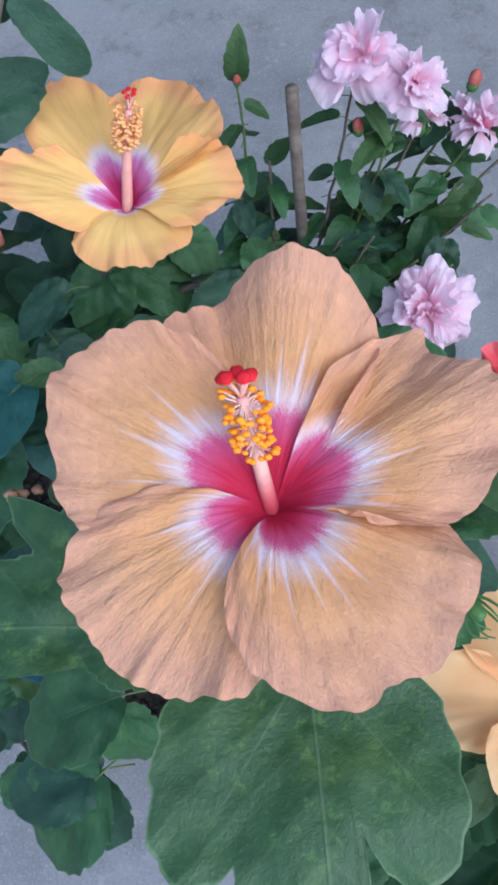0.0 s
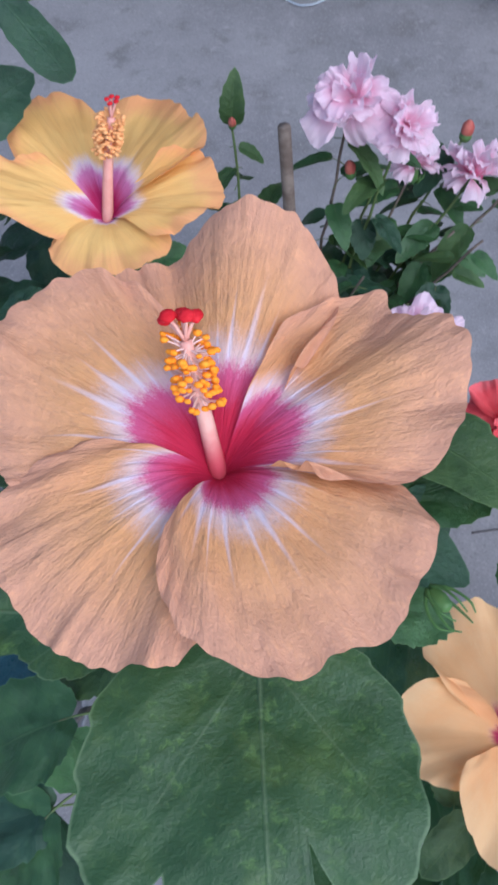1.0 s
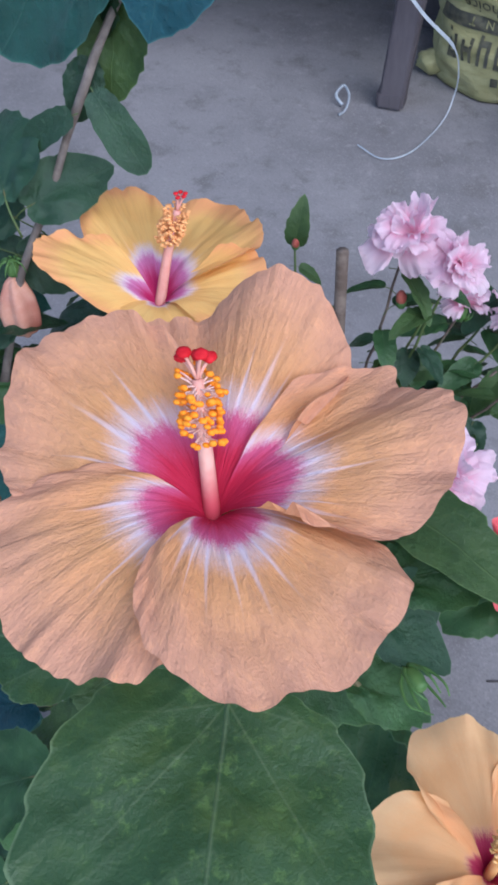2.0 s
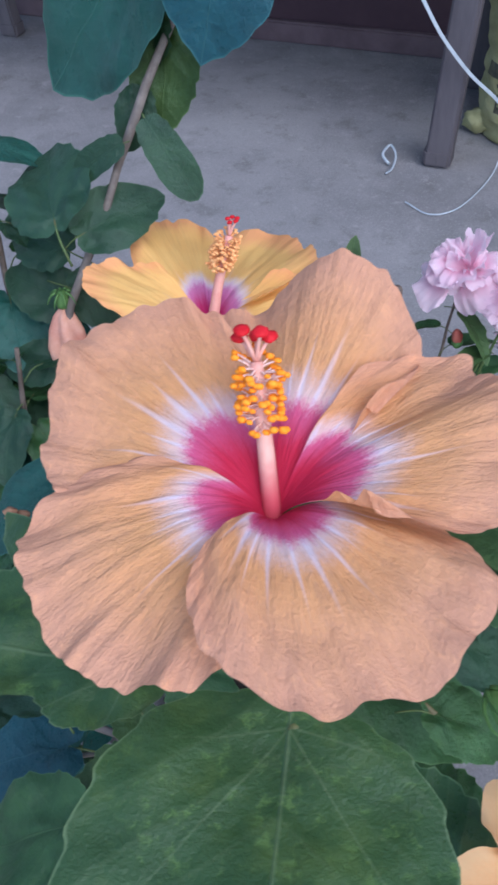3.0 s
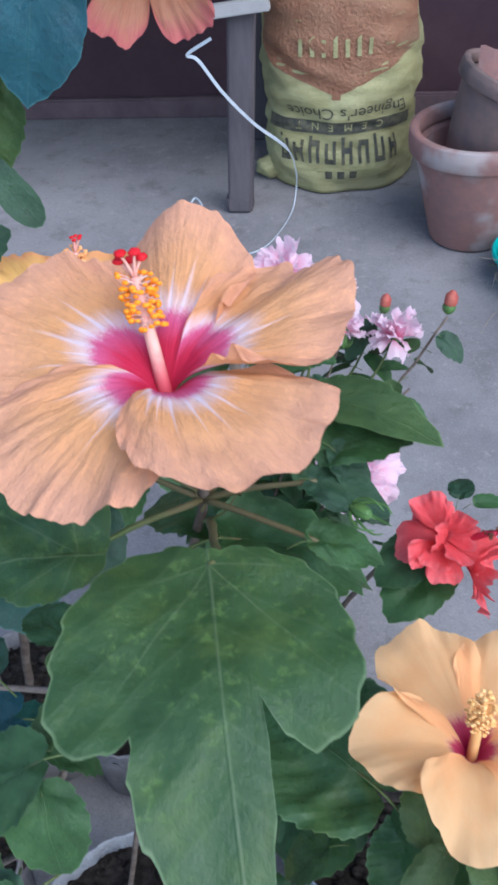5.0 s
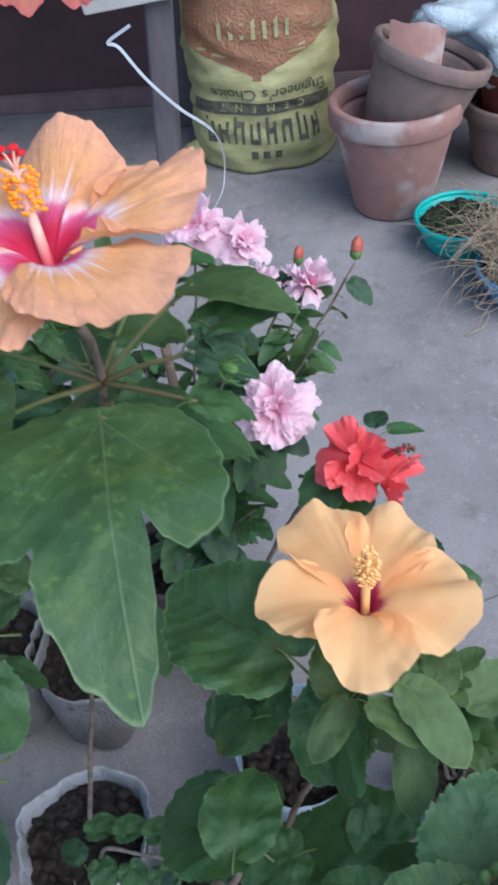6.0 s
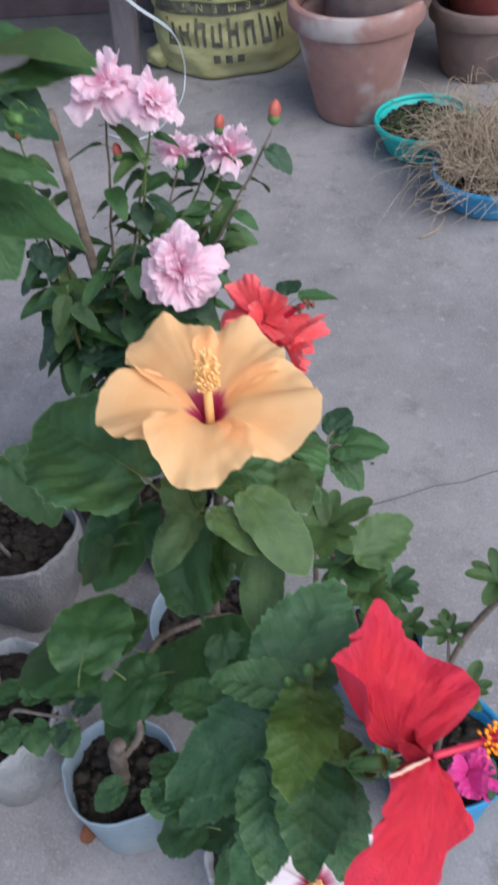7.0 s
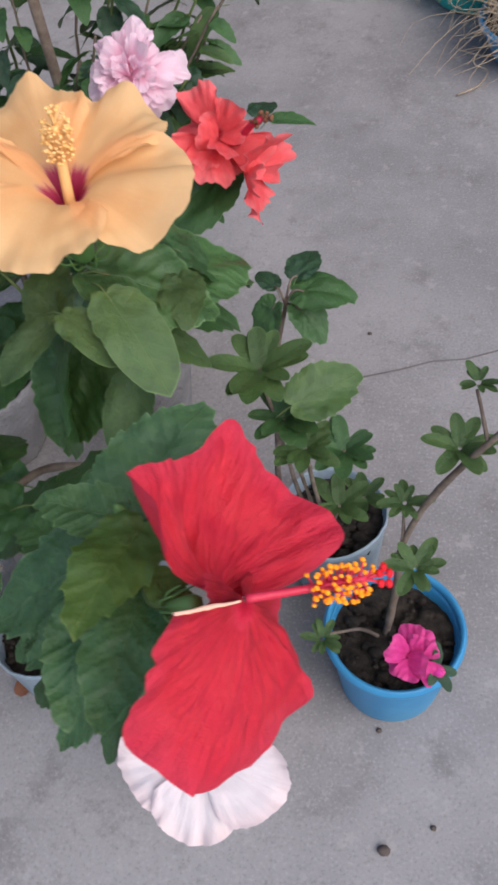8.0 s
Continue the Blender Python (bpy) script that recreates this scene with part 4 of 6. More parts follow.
def shard(at):
    bm = bmesh.new()
    n = 14
    outer, inner = [], []
    for z in (0.0, 0.115):
        for r, ring in ((0.13 + 0.1 * z, outer), (0.115 + 0.1 * z, inner)):
            ring.append([bm.verts.new((r * math.cos(a), r * math.sin(a), z + 0.012 * noise.noise(Vector((a * 4, z, r))))) for a in (radians(-125 + 66 * k / n) for k in range(n + 1))])
    for k in range(n):
        bm.faces.new((outer[0][k], outer[0][k + 1], outer[1][k + 1], outer[1][k]))
        bm.faces.new((inner[0][k + 1], inner[0][k], inner[1][k], inner[1][k + 1]))
        bm.faces.new((outer[1][k], outer[1][k + 1], inner[1][k + 1], inner[1][k]))
        bm.faces.new((outer[0][k + 1], outer[0][k], inner[0][k], inner[0][k + 1]))
    for k in (0, n):
        q = (outer[0][k], outer[1][k], inner[1][k], inner[0][k])
        bm.faces.new(q if k else q[::-1])
    ob = part("pot_shard", bm, CLAY, None, "", Matrix.Translation(at) @ pose(0, 0.10, 0, -30, 14, 14), False)
    return tagged(ob, "broken curved piece of terracotta standing in the upper pot", "shard")


shard((0.315, 1.95, 0.30))
pot("clay_pot", (0.66, 2.16, 0), 0.155, 0.11, 0.20, CLAY_GREY, "grey terracotta pot behind the basins", "pot", 0.022, 0.014, 0)
pot("red_pot", (0.67, 2.16, 0.13), 0.135, 0.10, 0.16, REDDISH, "dark red pot nested in a grey clay pot", "pot", 0.012, 0.01, 0)
bm = blob(bmesh.new(), (0, 0, 0), 0.2, (1.25, 0.7, 0.55), 4, 0.7, 3)
for v in bm.verts:
    v.co.z += 0.03 * noise.noise(v.co * 14)
tagged(part("plastic_bag", bm, CLEAR_BAG, None, "", Matrix.Translation((0.66, 2.18, 0.385))), "crumpled bluish plastic bag lying on the pots", "bag")
pot("basin", (0.468, 1.715, 0), 0.128, 0.095, 0.085, TEAL_PLASTIC, "turquoise plastic basin with soil and moss", "basin", 0.008, 0.005, 0.022)
pot("basin", (0.605, 1.465, 0), 0.140, 0.105, 0.085, BLUE_PLASTIC, "blue plastic basin full of dry straw", "basin", 0.008, 0.005, 0.022)


def straw(at, r, count, name, material, label, height, seed):
    rnd, bm = random.Random(seed), bmesh.new()
    for k in range(count):
        a, q = rnd.uniform(0, 6.28), r * rnd.random() ** 0.6
        p = Vector((q * math.cos(a), q * math.sin(a), rnd.uniform(0, 0.3) * height))
        d = Vector((rnd.gauss(0, 1), rnd.gauss(0, 1), abs(rnd.gauss(0.6, 0.6)))).normalized() * rnd.uniform(0.4, 1.1) * height
        e = Vector((rnd.gauss(0, 0.35), rnd.gauss(0, 0.35), rnd.uniform(-0.5, 0.1))) * height
        tube(bm, curve_pts([p, p + d * 0.5, p + d * 0.8 + e * 0.5, p + d * 0.7 + e], 7), 0.0011, 0.0005, 4, False)
    ob = part(name, bm, material, None, "", Matrix.Translation(at))
    return tagged(ob, label, "straw" if "straw" in name else "moss", "", "stuff")


straw((0.625, 1.50, 0.06), 0.14, 900, "dry_straw", STRAW, "tangled dry straw and dead stems heaped in a basin", 0.20, 2)
straw((0.455, 1.70, 0.055), 0.09, 260, "moss", FRESH, "low green moss and seedlings in a basin", 0.04, 3)
bm = tube(bmesh.new(), curve_pts([(0.43, 1.30, 0.004), (0.47, 1.33, 0.006), (0.49, 1.38, 0.01), (0.46, 1.40, 0.02), (0.50, 1.45, 0.06)], 16), 0.002, 0.0012, 5)
tagged(part("dry_stem", bm, STRAW, None), "curled dry stem on the cement beside a basin", "stem")
# ribbon: falls from the table edge to the floor and runs out in a loop
bm = bmesh.new()
line = curve_pts([(-0.377, 2.0, 0.51), (-0.443, 2.0, 0.472), (-0.416, 2.0, 0.457), (-0.359, 2.0, 0.373), (-0.284, 2.02, 0.28), (-0.205, 2.05, 0.20), (-0.185, 2.08, 0.12), (-0.188, 2.09, 0.05), (-0.20, 2.03, 0.006), (-0.243, 1.868, 0.006), (-0.306, 1.812, 0.006), (-0.383, 1.853, 0.006)], 60)
pairs = []
for k, p in enumerate(line):
    d = (line[min(k + 1, 60)] - line[max(k - 1, 0)]).normalized()
    side = d.cross(Vector((0.3, -1, 0.5))).normalized() * (0.0042 if k < 28 else 0.0018)
    pairs.append((bm.verts.new(p - side), bm.verts.new(p + side)))
for (a, b), (c, d) in zip(pairs, pairs[1:]):
    bm.faces.new((a, b, d, c))
tagged(part("ribbon", bm, RIBBON, None), "white plastic packing ribbon curling from the table to the floor", "ribbon")
bm = tube(bmesh.new(), curve_pts([(-0.475, 2.03, 0.006), (-0.50, 2.05, 0.02), (-0.49, 2.09, 0.03), (-0.465, 2.06, 0.02), (-0.46, 2.01, 0.006), (-0.47, 1.98, 0.005)], 14), 0.0045, 0.003, 6)
tagged(part("ribbon_scrap", bm, RIBBON, None), "crumpled scrap of white ribbon on the floor", "scrap")

# pots of the plants
P_GREY = (-0.24, 0.355, 0)
P_BAG = (-0.19, 0.085, 0)
P_PALE = (-0.025, 0.012, 0)
P_ORANGE = (0.075, 0.215, 0)
P_BLUE = (0.363, 0.050, 0)
P_SPRIG = (0.283, 0.19, 0)
P_WHITE = (0.152, -0.075, 0)
P_PINK = (-0.13, 0.535, 0)
P_ROSE = (-0.012, 0.43, 0)
P_LEFT = (-0.42, 0.10, 0)
P_YELLOW = (-0.40, 0.36, 0)
pot("grow_bag", P_GREY, 0.098, 0.072, 0.165, GREY_CLOTH, "grey cloth grow bag filled with dark soil", "grow bag", 0.01, 0.004, 0.035, 0.20, 3, turned=False, group=G)
pot("grow_bag", P_BAG, 0.088, 0.070, 0.165, WHITE_BAG, "white plastic grow bag with folded rim, full of soil", "grow bag", 0.01, 0.004, 0.03, 0.20, 5, turned=False, group=G)
pot("plant_pot", P_PALE, 0.070, 0.056, 0.135, PALE_BLUE, "pale blue plastic pot with dark soil", "pot", 0.008, 0.003, 0.03, 0.07, 8, turned=False, group=G)
pot("plant_pot", P_ORANGE, 0.090, 0.072, 0.15, PALE_BLUE, "pale blue plastic pot under the apricot hibiscus", "pot", 0.01, 0.003, 0.035, 0.06, 9, turned=False, group=G)
pot("plant_pot", P_BLUE, 0.077, 0.060, 0.135, BLUE_PLASTIC, "bright blue round plastic pot with coarse soil", "pot", 0.008, 0.004, 0.028, 0.0, 2, group=G)
pot("plant_pot", P_SPRIG, 0.066, 0.052, 0.14, PALE_BLUE, "pale bluish pot of a small leafy shrub", "pot", 0.008, 0.003, 0.025, 0.06, 4, turned=False, group=G)
pot("grow_bag", P_WHITE, 0.066, 0.055, 0.15, WHITE_BAG, "white plastic grow bag under the red hibiscus", "grow bag", 0.01, 0.004, 0.03, 0.1, 6, turned=False, group=G)
pot("grow_bag", P_PINK, 0.085, 0.07, 0.16, BROWN_BAG, "dark brown grow bag of the pink hibiscus bush", "grow bag", 0.01, 0.004, 0.03, 0.08, 7, turned=False, group=G)
pot("grow_bag", P_ROSE, 0.070, 0.058, 0.15, GREY_CLOTH, "grey grow bag of the double red hibiscus", "grow bag", 0.01, 0.004, 0.03, 0.08, 10, turned=False, group=G)
pot("grow_bag", P_LEFT, 0.10, 0.08, 0.17, GREY_CLOTH, "grey grow bag under a dense dark bush", "grow bag", 0.01, 0.004, 0.03, 0.08, 11, turned=False, group=G)
pot("grow_bag", P_YELLOW, 0.10, 0.08, 0.17, GREY_CLOTH, "grey grow bag of the yellow hibiscus", "grow bag", 0.01, 0.004, 0.03, 0.08, 12, turned=False, group=G)


def at_soil(p, h, dx=0.0, dy=0.0):
    return (p[0] + dx, p[1] + dy, h)


# ---- coral hibiscus, the nearest ----
coral = thing("coral_hibiscus", at_soil(P_BAG, 0.135), "tall hibiscus with one huge coral flower and broad lobed leaves", "hibiscus", G)
stem(coral, [at_soil(P_BAG, 0.13), (-0.12, 0.10, 0.45), (-0.03, 0.055, 0.80), (0.0, 0.03, 0.93), (-0.003, 0.008, 0.985)], 0.0027, 0.0028, BARK)
CENTRE = Matrix.Translation((-0.002, 0.003, 1.006))
OUT = [
    dict(outline=[(54, 0.046, 0.030), (60, 0.064, 0.031), (67, 0.078, 0.026), (75, 0.085, 0.033), (85, 0.090, 0.041), (96, 0.090, 0.043), (104, 0.089, 0.037), (112, 0.085, 0.028), (119, 0.083, 0.025), (127, 0.085, 0.025), (134, 0.077, 0.027), (146, 0.056, 0.026)], tilt=0.0, cup=-0.0035, ruffle=0.004, waves=7, seed=1, nicks=((0.02, 0.84, 0.08, 0.009),)),
    dict(outline=[(118, 0.050, 0.032), (126, 0.064, 0.035), (135, 0.076, 0.037), (145, 0.086, 0.036), (153, 0.092, 0.032), (161, 0.095, 0.027), (170, 0.090, 0.024), (178, 0.083, 0.019), (186, 0.081, 0.015), (193, 0.076, 0.012), (199, 0.070, 0.011), (210, 0.052, 0.010)], tilt=0.003, ruffle=0.004, waves=7, seed=2),
    dict(outline=[(184, 0.044, 0.018), (191, 0.060, 0.016), (200, 0.074, 0.012), (208, 0.082, 0.006), (217, 0.083, 0.004), (227, 0.081, 0.005), (235, 0.082, 0.003), (245, 0.079, 0.003), (254, 0.077, 0.004), (261, 0.073, 0.008), (267, 0.073, 0.010), (274, 0.069, 0.014), (282, 0.060, 0.018)], tilt=0.003, ruffle=0.004, waves=6, seed=3, reach=0.88),
    dict(outline=[(254, 0.034, 0.024), (260, 0.046, 0.026), (267, 0.056, 0.026), (276, 0.066, 0.025), (284, 0.072, 0.023), (291, 0.077, 0.020), (302, 0.081, 0.018), (309, 0.078, 0.018), (316, 0.081, 0.019), (323, 0.083, 0.018), (333, 0.080, 0.018), (341, 0.079, 0.021), (347, 0.078, 0.026), (353, 0.072, 0.023), (360, 0.065, 0.018), (370, 0.050, 0.020)], tilt=0.003, ruffle=0.0045, waves=6, seed=4, reach=0.84, nicks=((0.97, 0.66, 0.16, -0.002),)),
    dict(outline=[(-15, 0.041, 0.031), (-9, 0.052, 0.029), (-3, 0.066, 0.025), (4, 0.074, 0.027), (12, 0.080, 0.032), (22, 0.086, 0.038), (35, 0.088, 0.042), (43, 0.081, 0.034), (50, 0.081, 0.028), (58, 0.087, 0.026), (64, 0.076, 0.027), (73, 0.052, 0.030)], tilt=0.0, cup=0.003, ruffle=0.004, waves=6, seed=5, nicks=((0.0, 0.88, 0.06, 0.008), (0.0, 0.64, 0.07, 0.005))),
]
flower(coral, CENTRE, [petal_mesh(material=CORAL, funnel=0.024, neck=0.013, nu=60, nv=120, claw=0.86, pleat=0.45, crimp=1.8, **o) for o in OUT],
       "huge open coral-tan flower with crimson heart and pale rays",
       dict(tip=(-0.0145, 0.0265, 0.0545), base_r=0.0033, tip_r=0.0021, shaft=COLUMN_BLUSH, heads=POLLEN, pads=STIGMA, filament=FILAMENT, count=100, spread=0.0056, bead=0.00135, seed=3, start=0.54, stop=0.96, pad_r=0.0024, axis=(-0.2, 0.72, 0.62)))
LOBED = [(-180, 0.05), (-135, 0.05), (-112, 0.11), (-93, 0.19), (-80, 0.28), (-65, 0.38), (-51, 0.47), (-39, 0.57), (-29, 0.63), (-20, 0.63), (-15, 0.56), (-12, 0.46), (-10, 0.58), (-7, 0.74), (-4, 0.90), (0, 1.0), (8, 0.91), (16, 0.78), (22, 0.66), (25, 0.55), (28, 0.61), (36, 0.66), (45, 0.63), (56, 0.53), (69, 0.44), (87, 0.34), (104, 0.25), (122, 0.15), (150, 0.07), (180, 0.05)]
leaf_mesh("lobed", LOBED, BROAD, 0.0, 0.0, 0.03, 0.010, 60, 16, 0.0, 2, 240, drop=(0.7, 0.38))
leaf(coral, (0.0165, -0.036, 0.946), (0.055, -0.186, 0.945), "lobed", (0, 0, 1), "broad lobed green leaf with pale mottling and light veins")
stem(coral, [(0.018, -0.036, 0.945), (0.014, -0.01, 0.925), (0.0, 0.03, 0.90)], 0.0022, 0.0026, STALK)
SPREAD3 = [(-180, 0.08), (-130, 0.10), (-94, 0.13), (-64, 0.19), (-50, 0.225), (-36, 0.235), (-26, 0.25), (-20, 0.38), (-16, 0.52), (-9, 0.80), (0, 1.0), (9, 0.86), (17, 0.61), (24, 0.48), (28, 0.45), (33, 0.56), (38, 0.645), (41, 0.55), (45, 0.46), (52, 0.46), (65, 0.40), (85, 0.28), (115, 0.17), (150, 0.10), (180, 0.08)]
leaf_mesh("threelobe", SPREAD3, BROAD, 0.04, 0.06, 0.06, 0.03, 40, 14, 0.0, 5, 200)
leaf(coral, (-0.046, -0.031, 0.941), (-0.205, -0.058, 0.936), "threelobe", (0, -0.10, 1), "lobed leaf with a browned, curled tip")
curl = bmesh.new()
for k in range(5):
    blob(curl, (-0.133 - 0.0035 * k * math.cos(k), 0.017 + 0.0018 * k, 0.938 + 0.002 * (k % 2)), 0.0035 - 0.0003 * k, (1.2, 0.8, 0.5), 2, 0.5, k)
part("browned_tip", curl, rough_mat("browned_leaf_tip", (0.28, 0.13, 0.07), (0.42, 0.24, 0.14), None, 200, 0.8, 0.5, 0.001), coral, "browned curled leaf tip")
for end in ((0.056, 0.068, 0.958), (-0.020, 0.085, 0.930), (-0.085, 0.050, 0.935), (0.060, 0.020, 0.945), (-0.046, -0.031, 0.940), (0.020, 0.115, 0.945), (0.062, -0.005, 0.930)):
    stem(coral, [(-0.002, 0.032, 0.915), ((end[0] - 0.002) * 0.5, (end[1] + 0.032) * 0.5, 0.6 * end[2] + 0.4 * 0.915), end], 0.0019, 0.0012, STALK, 8, 0.001, "leaf_stalk")
for k in range(6):
    a = 1.05 * k
    stem(coral, [(-0.003, 0.030, 0.90 + 0.008 * k), (-0.003 + 0.012 * math.cos(a), 0.030 + 0.012 * math.sin(a), 0.908 + 0.008 * k), (-0.003 + 0.020 * math.cos(a), 0.030 + 0.020 * math.sin(a), 0.922 + 0.008 * k)], 0.0010, 0.0003, STALK, 6, 0.0, "stipule")
for hub, tip, key in (((0.056, 0.068, 0.958), (0.115, 0.034, 0.98), "lancefresh"), ((-0.020, 0.085, 0.93), (0.050, 0.080, 0.925), "fresh"), ((0.020, 0.115, 0.945), (0.062, 0.118, 0.955), "green"), ((-0.030, 0.13, 0.92), (-0.024, 0.075, 0.90), "green"),
                      ((-0.085, 0.050, 0.935), (-0.120, 0.022, 0.942), "fresh"), ((0.060, 0.02, 0.945), (0.098, 0.012, 0.94), "dark"), ((0.062, -0.005, 0.93), (0.098, 0.002, 0.92), "green"), ((0.064, 0.038, 0.95), (0.110, 0.055, 0.962), "green"), ((0.068, 0.036, 0.95), (0.090, 0.026, 0.93), "dark"), ((0.02, 0.02, 0.90), (0.10, 0.045, 0.865), "green"), ((0.0, 0.05, 0.88), (-0.055, 0.09, 0.87), "green")):
    leaf(coral, hub, tip, key)
pod = axes((0.086, -0.010, 0.955), (0.3, 0.5, 0.5), (0.6, -0.55, 0.3)) @ Matrix.Scale(0.62, 4)
calyx = part("calyx", lathe(bmesh.new(), [(0.0015, -0.020), (0.0045, -0.016), (0.0055, -0.008), (0.004, -0.001), (0.0015, 0.0)], 14, 0.1), SEPAL, coral, "green calyx with curling sepals", pod)
for k in range(6):
    d = Vector((math.cos(k * 1.05), math.sin(k * 1.05), 0))
    part("sepal", tube(bmesh.new(), curve_pts([d * 0.003 + Vector((0, 0, -0.019)), d * 0.010 + Vector((0, 0, -0.010)), d * 0.013 + Vector((0, 0, 0.004)), d * 0.009 + Vector((0.004, 0, 0.011))], 8), 0.0016, 0.0005, 6), SEPAL, calyx, "", pod)

# ---- yellow hibiscus ----
yellow = thing("yellow_hibiscus", at_soil(P_YELLOW, 0.14), "bushy hibiscus with a golden yellow flower over round dark leaves", "hibiscus", G)
stem(yellow, [at_soil(P_YELLOW, 0.14), (-0.34, 0.34, 0.4), (-0.23, 0.30, 0.68), (-0.165, 0.283, 0.815)], 0.007, 0.003)
flower(yellow, Matrix.Translation((-0.165, 0.283, 0.828)), [petal_mesh(material=YELLOW, funnel=0.026, neck=0.018, seed=20 + k, outline=o, reach=h, ruffle=0.008, tilt=0.003, waves=6, pleat=0.45, claw=0.9, crimp=1.5, nu=36, nv=64) for k, (o, h) in enumerate((
    ([(12, 0.048, 0.042), (31, 0.077, 0.042), (48, 0.087, 0.040), (66, 0.096, 0.036), (76, 0.108, 0.026), (86, 0.116, 0.020), (98, 0.110, 0.018), (108, 0.098, 0.020), (118, 0.070, 0.022)], 0.76),
    ([(98, 0.070, 0.020), (110, 0.100, 0.017), (122, 0.126, 0.016), (132, 0.117, 0.031), (141, 0.107, 0.037), (148, 0.098, 0.040), (158, 0.082, 0.040), (170, 0.055, 0.036)], 0.76),
    ([(157, 0.050, 0.038), (172, 0.068, 0.046), (185, 0.083, 0.053), (198, 0.086, 0.054), (209, 0.080, 0.050), (217, 0.064, 0.036), (224, 0.048, 0.022), (234, 0.034, 0.012)], 0.70),
    ([(203, 0.034, 0.008), (219, 0.042, 0.006), (239, 0.051, 0.003), (254, 0.051, 0.001), (279, 0.049, 0.001), (296, 0.049, 0.001), (312, 0.053, 0.003), (327, 0.057, 0.004), (343, 0.056, 0.010), (356, 0.044, 0.016)], 0.48),
    ([(331, 0.050, 0.018), (341, 0.062, 0.022), (350, 0.075, 0.026), (364, 0.087, 0.032), (372, 0.082, 0.037), (382, 0.078, 0.041), (392, 0.071, 0.042), (404, 0.052, 0.042)], 0.70)))],
       "golden yellow flower with magenta heart", dict(tip=(0.008, 0.036, 0.076), base_r=0.0042, tip_r=0.0028, shaft=COLUMN, heads=POLLEN_PEACH, pads=STIGMA, filament=POLLEN_PEACH, count=190, spread=0.0060, bead=0.0015, seed=4, start=0.62, stop=0.95, pad_r=0.0017))
for hub, tip, key in (((-0.238, 0.275, 0.72), (-0.300, 0.296, 0.73), "dark"), ((-0.205, 0.285, 0.735), (-0.206, 0.235, 0.70), "round"), ((-0.183, 0.303, 0.735), (-0.125, 0.292, 0.71), "round"), ((-0.258, 0.289, 0.66), (-0.300, 0.228, 0.63), "dark"),
                      ((-0.150, 0.338, 0.735), (-0.115, 0.316, 0.72), "round"), ((-0.255, 0.352, 0.74), (-0.315, 0.332, 0.73), "dark"), ((-0.20, 0.23, 0.71), (-0.235, 0.175, 0.68), "dark"), ((-0.17, 0.22, 0.70), (-0.13, 0.16, 0.66), "dark"),
                      ((-0.206, 0.226, 0.80), (-0.246, 0.196, 0.785), "dark"), ((-0.21, 0.20, 0.77), (-0.165, 0.16, 0.75), "dark"), ((-0.23, 0.15, 0.78), (-0.27, 0.10, 0.76), "teal"), ((-0.195, 0.165, 0.79), (-0.225, 0.158, 0.80), "fresh")):
    leaf(yellow, hub, tip, key)
leafy(yellow, [(-0.23, 0.30, 0.66), (-0.20, 0.24, 0.72), (-0.18, 0.20, 0.74)], 7, 0.075, ("round", "dark"), 1)
leafy(yellow, [(-0.25, 0.31, 0.6), (-0.14, 0.30, 0.72), (-0.06, 0.30, 0.74)], 7, 0.075, ("round", "dark"), 2)
leafy(yellow, [(-0.30, 0.33, 0.5), (-0.28, 0.22, 0.66), (-0.26, 0.12, 0.70)], 9, 0.085, ("round", "dark", "teal"), 3)
leafy(yellow, [(-0.34, 0.34, 0.4), (-0.30, 0.40, 0.66), (-0.28, 0.46, 0.72)], 8, 0.08, ("dark", "round"), 4)

# ---- tall bush with blue-green leaves ----
tall = thing("tall_bush", at_soil(P_YELLOW, 0.14, -0.03, -0.02), "tall twig with large blue-green heart-shaped leaves", "shrub", G)
stem(tall, [at_soil(P_YELLOW, 0.14, -0.03, -0.02), (-0.34, 0.26, 0.6), (-0.292, 0.276, 0.80), (-0.262, 0.32, 0.89), (-0.228, 0.36, 0.985), (-0.19, 0.40, 1.06)], 0.0048, 0.0026, TWIG)
for hub, tip, key in (((-0.157, 0.345, 1.084), (-0.178, 0.316, 1.009), "blue"), ((-0.236, 0.383, 1.060), (-0.345, 0.370, 0.952), "tealoval"), ((-0.185, 0.42, 1.105), (-0.305, 0.45, 1.095), "tealoval"), ((-0.222, 0.380, 1.005), (-0.228, 0.350, 0.940), "fresh"),
                      ((-0.220, 0.330, 0.962), (-0.182, 0.318, 0.916), "narrow"), ((-0.245, 0.331, 0.942), (-0.290, 0.322, 0.915), "narrow"), ((-0.268, 0.302, 0.885), (-0.222, 0.345, 0.905), "dark"), ((-0.285, 0.290, 0.90), (-0.335, 0.36, 0.93), "dark"),
                      ((-0.299, 0.310, 0.86), (-0.365, 0.325, 0.87), "dark"), ((-0.295, 0.297, 0.82), (-0.355, 0.292, 0.84), "dark"), ((-0.288, 0.300, 0.83), (-0.240, 0.325, 0.80), "dark"), ((-0.225, 0.375, 1.02), (-0.262, 0.39, 0.97), "dark"), ((-0.24, 0.36, 0.965), (-0.25, 0.34, 0.93), "dark"), ((-0.30, 0.27, 0.78), (-0.345, 0.25, 0.77), "dark")):
    leaf(tall, hub, tip, key, (0.15, -0.75, 0.7))
leafy(tall, [(-0.33, 0.28, 0.55), (-0.39, 0.26, 0.75), (-0.40, 0.27, 0.9)], 14, 0.08, ("dark", "teal"), 6)
